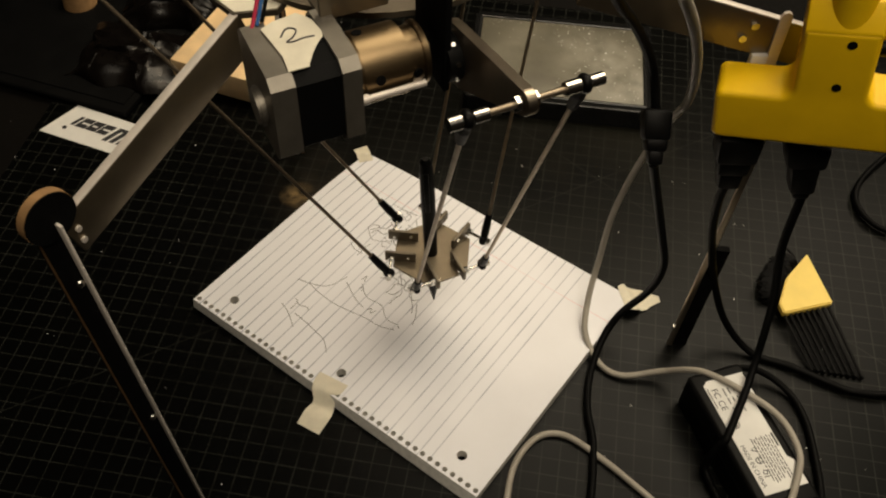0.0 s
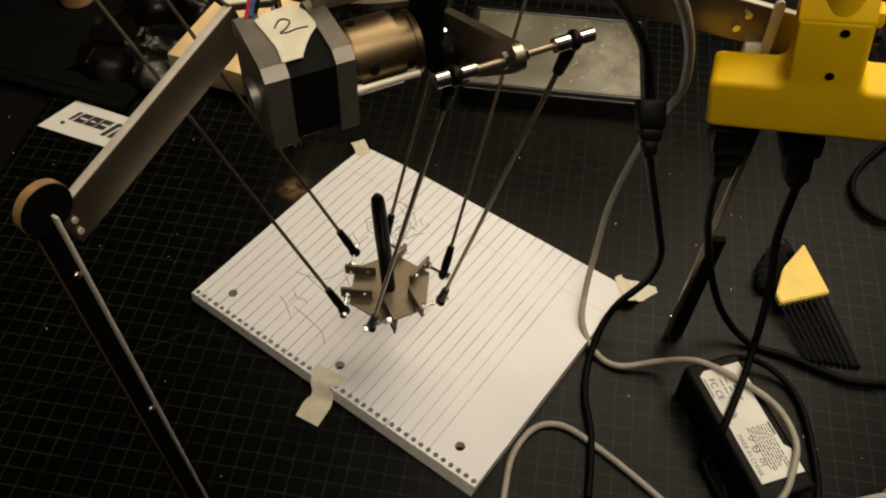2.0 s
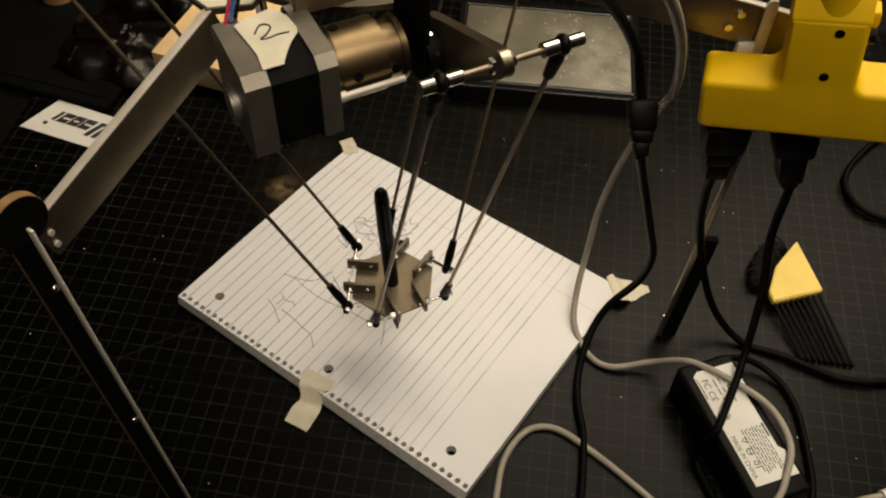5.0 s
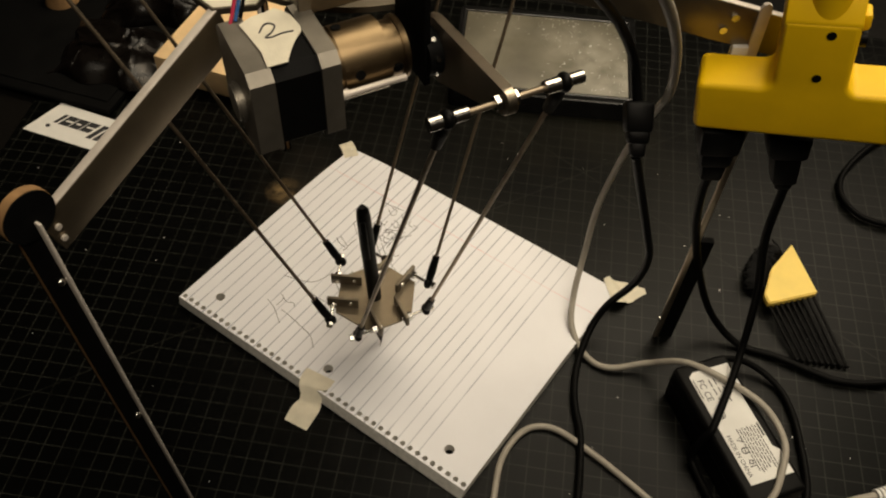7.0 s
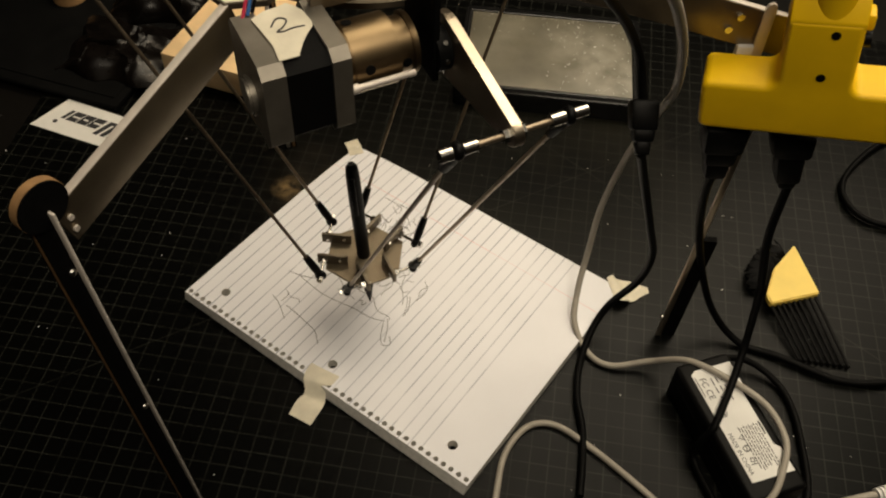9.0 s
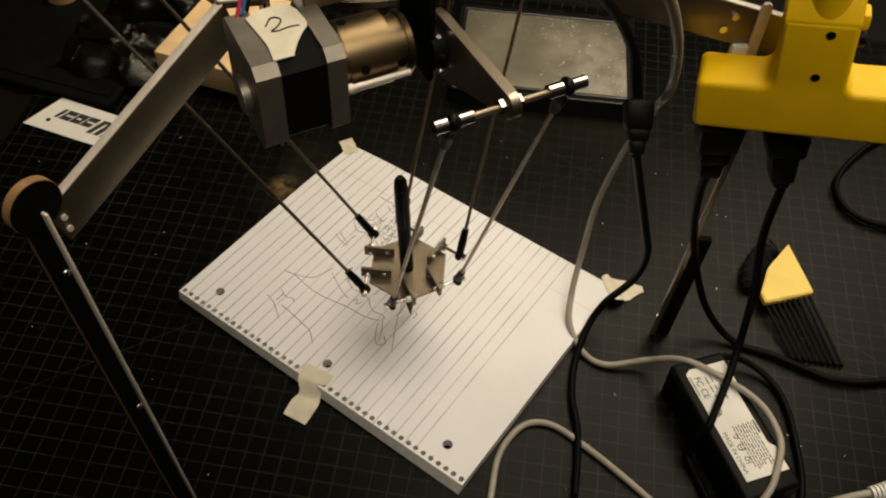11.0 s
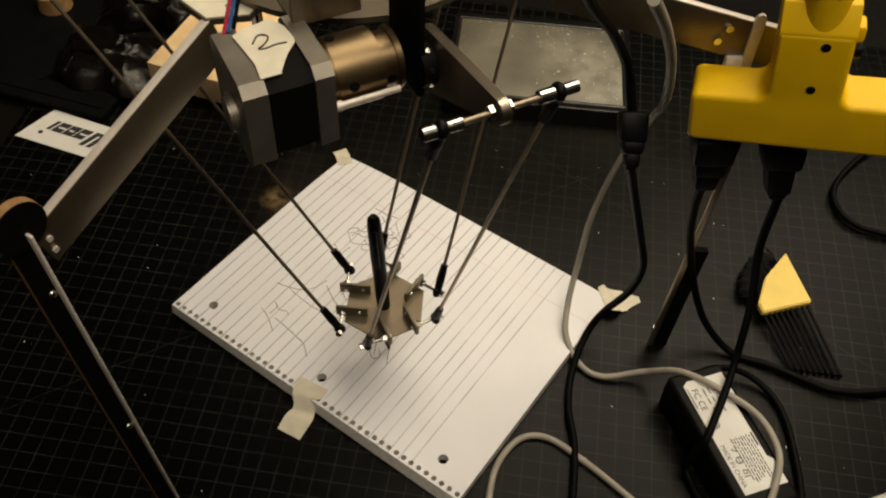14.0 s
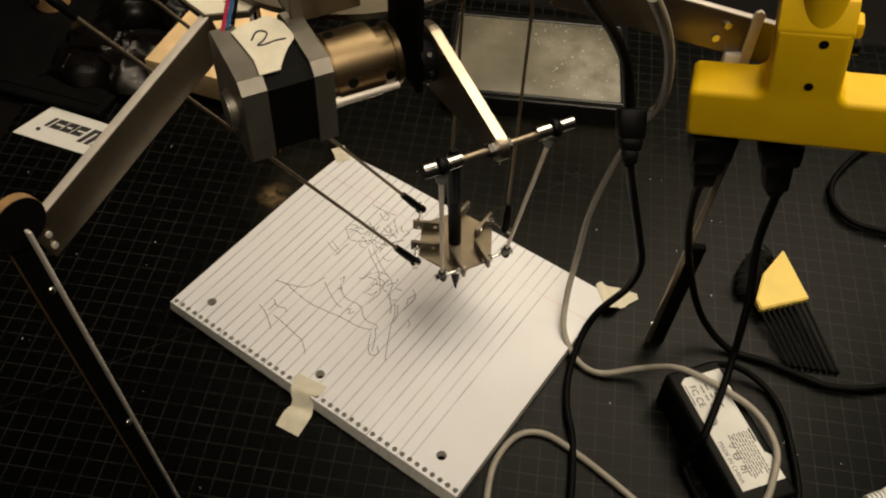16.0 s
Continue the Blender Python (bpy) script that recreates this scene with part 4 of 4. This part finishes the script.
def wood_block():
    x, y = Vector((0.962, 0.273, 0)), Vector((-0.273, 0.962, 0))
    t = tagged(finish("wood_block", box(bmesh.new(), (0.092, 0.150, 0.027), (0.046, 0.075, 0.0175), 0.0012), pine), "pale pine wood block resting on dark feet", "wood block")
    t.matrix_world = axes_pose(Vector((-0.207, 0.153, 0)), x, y, Vector((0, 0, 1)))
    for dx, dy in ((0.012, 0.014), (0.080, 0.014), (0.012, 0.13), (0.080, 0.13)):
        part("foot", cyl(bmesh.new(), (dx, dy, 0.0), (dx, dy, 0.0045), 0.007, seg=14), black_plastic, t)


def left_clutter():
    x, y = Vector((0.953, 0.303, 0)), Vector((-0.303, 0.953, 0))
    f = tagged(finish("folder", box(bmesh.new(), (0.215, 0.30, 0.006), (-0.01, 0.15, 0.0035), 0.001), black_paint), "thin black plastic folder lying on the mat", "folder")
    f.matrix_world = axes_pose(Vector((-0.300, 0.063, 0)), x, y, Vector((0, 0, 1)))
    part("spine", cyl(bmesh.new(), (-0.117, 0.0015, 0.0035), (0.097, 0.0015, 0.0035), 0.0030, seg=12), black_paint, f, "rounded black spine")
    part("flap", box(bmesh.new(), (0.205, 0.285, 0.001), (-0.012, 0.152, 0.0072), 0.0004), black_paint, f)
    # crumpled film bags
    for c, sx, sy, h, seed, turn in (((-0.262, 0.150), 0.105, 0.085, 0.022, 2.0, 25), ((-0.262, 0.245), 0.16, 0.07, 0.035, 7.0, 35)):
        bm = bmesh.new()
        n, m = 34, 28
        rows = []
        for j in range(m + 1):
            row = []
            for i in range(n + 1):
                u, v = i / n - 0.5, j / m - 0.5
                edge = max(0.0, 1 - (2 * abs(u)) ** 4) * max(0.0, 1 - (2 * abs(v)) ** 4)
                q = Vector((u * 3.8 + seed, v * 3.8, seed))
                rough = noise.ridged_multi_fractal(q, 0.9, 2.1, 3, 1.0, 2.0) * 0.35
                wob = Vector((noise.noise(q * 1.3), noise.noise(q * 1.3 + Vector((5, 0, 0))), 0)) * 0.012
                row.append(bm.verts.new(Vector((u * sx, v * sy, h * edge * (0.35 + 0.75 * rough) + 0.0008)) + wob))
            rows.append(row)
        for a, b in zip(rows, rows[1:]):
            for i in range(n):
                bm.faces.new((a[i], a[i + 1], b[i + 1], b[i]))
        rim = [e for e in bm.edges if e.is_boundary]
        ret = bmesh.ops.extrude_edge_only(bm, edges=rim)
        for v in ret["geom"]:
            if isinstance(v, bmesh.types.BMVert):
                v.co.z = 0.0
        bag = tagged(finish("plastic_bag", bm, bag_plastic), "crumpled shiny black plastic film bag", "bag", "plastic film bags")
        bag.matrix_world = pose(c[0], c[1], 0.0078, 0, 0, turn)
    s = thing("sticker", "white sticker with a bold black logo on the mat", "sticker", axes_pose(Vector((-0.2560, 0.0330, 0.0004)), Vector((0.966, 0.258, 0)), Vector((-0.258, 0.966, 0)), Vector((0, 0, 1))))
    part("sheet", prism(bmesh.new(), [(0.0, 0.0), (0.100, 0.0), (0.108, 0.040), (0.012, 0.042)], 0, 0.0006), white_label, s)
    slant, y1 = -0.0050, 0.0300

    def slab(x0, x1, ya, yb, mat=ink, z=0.0007, name="logo_shape"):
        part(name, prism(bmesh.new(), [(x0 + slant * (y1 - ya) / 0.013, ya), (x1 + slant * (y1 - ya) / 0.013, ya), (x1 + slant * (y1 - yb) / 0.013, yb), (x0 + slant * (y1 - yb) / 0.013, yb)], z, z + 0.0002), mat, s)

    slab(0.0250, 0.0285, 0.0175, y1)
    for k in range(3):
        x0 = 0.0303 + 0.0112 * k
        slab(x0, x0 + 0.0102, 0.0170, y1)
        slab(x0 + 0.0028, x0 + (0.0103, 0.0074, 0.0103)[k], 0.0222, 0.0240, white_label, 0.0009, "logo_gap")
    for k in range(3):
        slab(0.0660 + 0.0072 * k, 0.0708 + 0.0072 * k, 0.0110, y1)
    slab(0.0662, 0.0850, 0.0262, y1 + 0.0001, ink, 0.00095)
    part("logo_shape", cyl(bmesh.new(), (0.0185, 0.0120, 0.0007), (0.0185, 0.0120, 0.0009), 0.0022, seg=16), ink, s)
    k = tagged(finish("wooden_knob", cyl(bmesh.new(), (0, 0, 0), (0, 0, 0.016), 0.017, 0.015, seg=28), plywood), "round pale wooden knob behind the bags", "wood knob")
    k.matrix_world = pose(*KNOB, 0.0078, 0, 0, 0)


KNOB = (-0.372, 0.176)


def tape(name_label, rows, width_at):
    """A strip of masking tape laid along a line of (x, y, z) with a width at each."""
    bm = bmesh.new()
    line = smooth_line(rows, 4)
    n = len(line)
    last = None
    for i, p in enumerate(line):
        d = line[min(i + 1, n - 1)] - line[max(i - 1, 0)]
        d.z = 0
        side = Vector((-d.y, d.x, 0)).normalized()
        w = width_at(i / (n - 1)) / 2
        ring = [bm.verts.new(p + side * (w * k + 0.0004 * noise.noise(Vector((i * 1.7, k, 3)))) + Vector((0, 0, h))) for k, h in ((-1, 0), (1, 0), (1, 0.0003), (-1, 0.0003))]
        if last:
            for k in range(4):
                bm.faces.new((last[k], last[(k + 1) % 4], ring[(k + 1) % 4], ring[k]))
        else:
            bm.faces.new(ring)
        last = ring
    bm.faces.new(last)
    return tagged(finish("masking_tape_piece", bm, masking), name_label, "tape", "tape pieces holding the notepad")


def tapes():
    tape("torn masking tape folded over the notepad's punched edge",
         [(0.1325, -0.0070, 0.0094), (0.1335, -0.0140, 0.0100), (0.1345, -0.0190, 0.0098), (0.1365, -0.0225, 0.0062), (0.1385, -0.0270, 0.0020), (0.1395, -0.0340, 0.0026), (0.1410, -0.0455, 0.0008)],
         lambda w: 0.0235 - 0.006 * min(1, w * 2.2) + 0.002 * math.sin(w * 9))
    tape("small masking tape on the notepad's far corner",
         [(0.0070, 0.1800, 0.0066), (0.0010, 0.1845, 0.0056), (-0.0030, 0.1880, 0.0040), (-0.0080, 0.1920, 0.0010), (-0.0125, 0.1945, 0.0004)], lambda w: 0.0125)
    tape("torn masking tape holding the notepad's corner to the mat",
         [(0.2615, 0.1845, 0.0093), (0.2640, 0.1872, 0.0096), (0.2668, 0.1905, 0.0080), (0.2700, 0.1950, 0.0020), (0.2760, 0.2010, 0.0008), (0.2840, 0.2080, 0.0006)], lambda w: 0.0215 + 0.004 * math.sin(w * 5) - 0.012 * max(0, w - 0.75) * 4)


def pen_line(page, drawn, *points):
    """One pen stroke on the page, from millimetres; drawn: the second at which the pen lays it down, None: there before."""
    bm = tube(bmesh.new(), [(x / 1000, y / 1000, page_z(x / 1000, y / 1000) + 0.00006) for x, y in points], 0.00023, 4, 5)
    stroke = part("pen_stroke", bm, pencil_ink, page)
    if drawn is not None:
        STROKES.append((stroke, drawn))


STROKES = []


def drawing(page):
    pen_line(page, None, (50.0, 45.0), (58.0, 47.0), (69.0, 51.0), (75.0, 57.0), (79.0, 70.0))
    pen_line(page, None, (60.0, 47.0), (72.0, 45.0), (87.0, 44.0), (102.0, 46.0), (114.0, 48.0), (129.0, 49.0), (140.0, 53.0))
    pen_line(page, None, (56.0, 20.0), (65.0, 17.0), (78.0, 9.0))
    pen_line(page, None, (65.0, 20.0), (65.0, 28.0), (61.0, 30.0))
    pen_line(page, None, (64.0, 28.0), (69.0, 27.0), (74.0, 29.0), (77.0, 27.0))
    pen_line(page, None, (71.0, 19.0), (82.0, 18.0), (94.0, 16.0), (104.0, 14.0), (113.0, 7.0))
    pen_line(page, None, (82.0, 66.0), (93.0, 60.0), (102.0, 56.0), (108.0, 55.0))
    pen_line(page, None, (93.0, 72.0), (100.0, 66.0), (106.0, 64.0), (115.0, 65.0), (120.0, 64.0), (126.0, 59.0), (131.0, 57.0), (139.0, 58.0), (142.0, 56.0))
    pen_line(page, 4.2, (140.0, 56.0), (146.0, 48.0), (151.0, 38.0))
    pen_line(page, 7.2, (140.0, 51.0), (146.0, 40.0), (152.0, 35.0), (156.0, 39.0), (151.0, 44.0))
    pen_line(page, None, (59.0, 120.0), (65.0, 115.0), (70.0, 112.0), (79.0, 116.0), (85.0, 123.0))
    pen_line(page, None, (59.0, 120.0), (60.0, 124.0), (65.0, 127.0), (66.0, 124.0), (62.0, 119.0))
    pen_line(page, None, (65.0, 117.0), (67.0, 122.0), (74.0, 122.0), (76.0, 128.0))
    pen_line(page, None, (61.0, 153.0), (70.0, 153.0), (84.0, 155.0))
    pen_line(page, None, (72.0, 149.0), (80.0, 145.0), (80.0, 151.0), (74.0, 152.0))
    pen_line(page, None, (85.0, 151.0), (90.0, 146.0), (97.0, 140.0))
    pen_line(page, None, (103.0, 140.0), (104.0, 147.0), (100.0, 147.0))
    pen_line(page, None, (58.0, 99.0), (64.0, 96.0), (73.0, 95.0))
    pen_line(page, None, (60.0, 102.0), (67.0, 99.0), (72.0, 97.0))
    pen_line(page, None, (88.0, 113.0), (98.0, 106.0), (108.0, 100.0), (118.0, 90.0), (123.0, 83.0), (122.0, 76.0), (122.0, 70.0))
    pen_line(page, None, (91.0, 116.0), (101.0, 109.0), (112.0, 103.0), (121.0, 99.0), (126.0, 96.0))
    pen_line(page, None, (92.0, 118.0), (96.0, 120.0), (97.0, 115.0), (96.0, 125.0), (93.0, 125.0))
    pen_line(page, None, (102.0, 114.0), (107.0, 112.0), (110.0, 115.0))
    pen_line(page, None, (85.0, 123.0), (96.0, 124.0), (101.0, 131.0))
    pen_line(page, None, (76.0, 120.0), (84.0, 117.0), (84.0, 121.0), (90.0, 118.0))
    pen_line(page, None, (65.0, 125.0), (72.0, 128.0), (73.0, 134.0), (80.0, 132.0), (80.0, 138.0))
    pen_line(page, None, (84.0, 142.0), (89.0, 141.0), (90.0, 136.0), (84.0, 138.0))
    pen_line(page, 7.7, (129.0, 94.0), (135.0, 96.0))
    pen_line(page, None, (126.0, 96.0), (129.0, 88.0), (138.0, 78.0), (141.0, 73.0))
    pen_line(page, 7.9, (141.0, 102.0), (147.0, 97.0), (148.0, 90.0), (147.0, 82.0))
    pen_line(page, 7.9, (146.0, 99.0), (144.0, 92.0), (146.0, 87.0))
    pen_line(page, None, (139.0, 82.0), (145.0, 73.0), (148.0, 65.0))
    pen_line(page, 10.2, (148.0, 65.0), (154.0, 54.0), (159.0, 45.0), (164.0, 37.0))
    pen_line(page, 7.5, (141.0, 83.0), (147.0, 73.0), (148.0, 67.0))
    pen_line(page, 10.8, (156.0, 76.0), (159.0, 74.0), (159.0, 70.0))
    pen_line(page, None, (113.0, 76.0), (114.0, 82.0), (114.0, 86.0))
    pen_line(page, None, (115.0, 77.0), (119.0, 79.0), (120.0, 84.0))
    pen_line(page, None, (112.0, 55.0), (114.0, 58.0), (116.0, 54.0), (118.0, 58.0))
    pen_line(page, None, (90.0, 75.0), (91.0, 80.0), (93.0, 74.0))
    pen_line(page, None, (94.0, 67.0), (96.0, 70.0), (97.0, 66.0))
    pen_line(page, None, (111.0, 95.0), (119.0, 94.0), (122.0, 88.0), (127.0, 88.0))
    pen_line(page, 11.0, (105.0, 127.0), (112.0, 126.0), (112.0, 123.0))
    # loose hatching over the head and neck
    rng = random.Random(21)
    for k in range(20):
        x, y = (rng.gauss(84, 9), rng.gauss(128, 10)) if k < 14 else (rng.gauss(116, 9), rng.gauss(90, 9))
        pts, a = [(x, y)], rng.uniform(0, 6.28)
        for _ in range(rng.randint(2, 4)):
            a += rng.uniform(-1.3, 1.3)
            x, y = x + 4.0 * math.cos(a), y + 4.0 * math.sin(a)
            pts.append((x, y))
        pen_line(page, None, *pts)


def debris():
    """Pale flakes and crumbs scattered over the mat."""
    rng = random.Random(11)
    bm = bmesh.new()
    spots = [(0.232, 0.331), (0.241, 0.336), (0.297, 0.319), (0.304, 0.322), (0.331, 0.245), (0.288, 0.270), (0.176, 0.297), (0.185, 0.318), (-0.06, 0.02), (-0.10, 0.06), (0.265, 0.1925)]
    for k in range(70):
        spots.append((rng.uniform(-0.3, 0.5), rng.uniform(-0.15, 0.5)))
    for x, y in spots:
        if -0.01 < x < 0.275 and -0.03 < y < 0.2:
            continue
        r = rng.uniform(0.0002, 0.0006)
        bmesh.ops.create_icosphere(bm, subdivisions=1, radius=r, matrix=pose(x, y, r * 0.3, 0, 0, rng.uniform(0, 180)) @ Matrix.Diagonal((1.6, 0.7, 0.4, 1)))
    tagged(finish("crumbs", bm, white_label), "small pale plastic flakes scattered on the mat", "crumbs", kind="stuff")


room()
cutting_mat()
drawing(notebook())
delta_robot()
outlet_block()
cables()
power_adapter()
comb_brush()
tablet()
wood_block()
left_clutter()
tapes()
debris()


def motions():
    steps = [k / 10 for k in range(161)]
    for ob, rule in MOVING:
        walk(ob, [(t, rule(effector_at(t))) for t in steps])
    for ob, t in STROKES:
        low = pose(0, 0, -0.001)
        walk(ob, [(0, low), (t - 0.2, low), (t, pose(0, 0, 0)), (16, pose(0, 0, 0))])


motions()
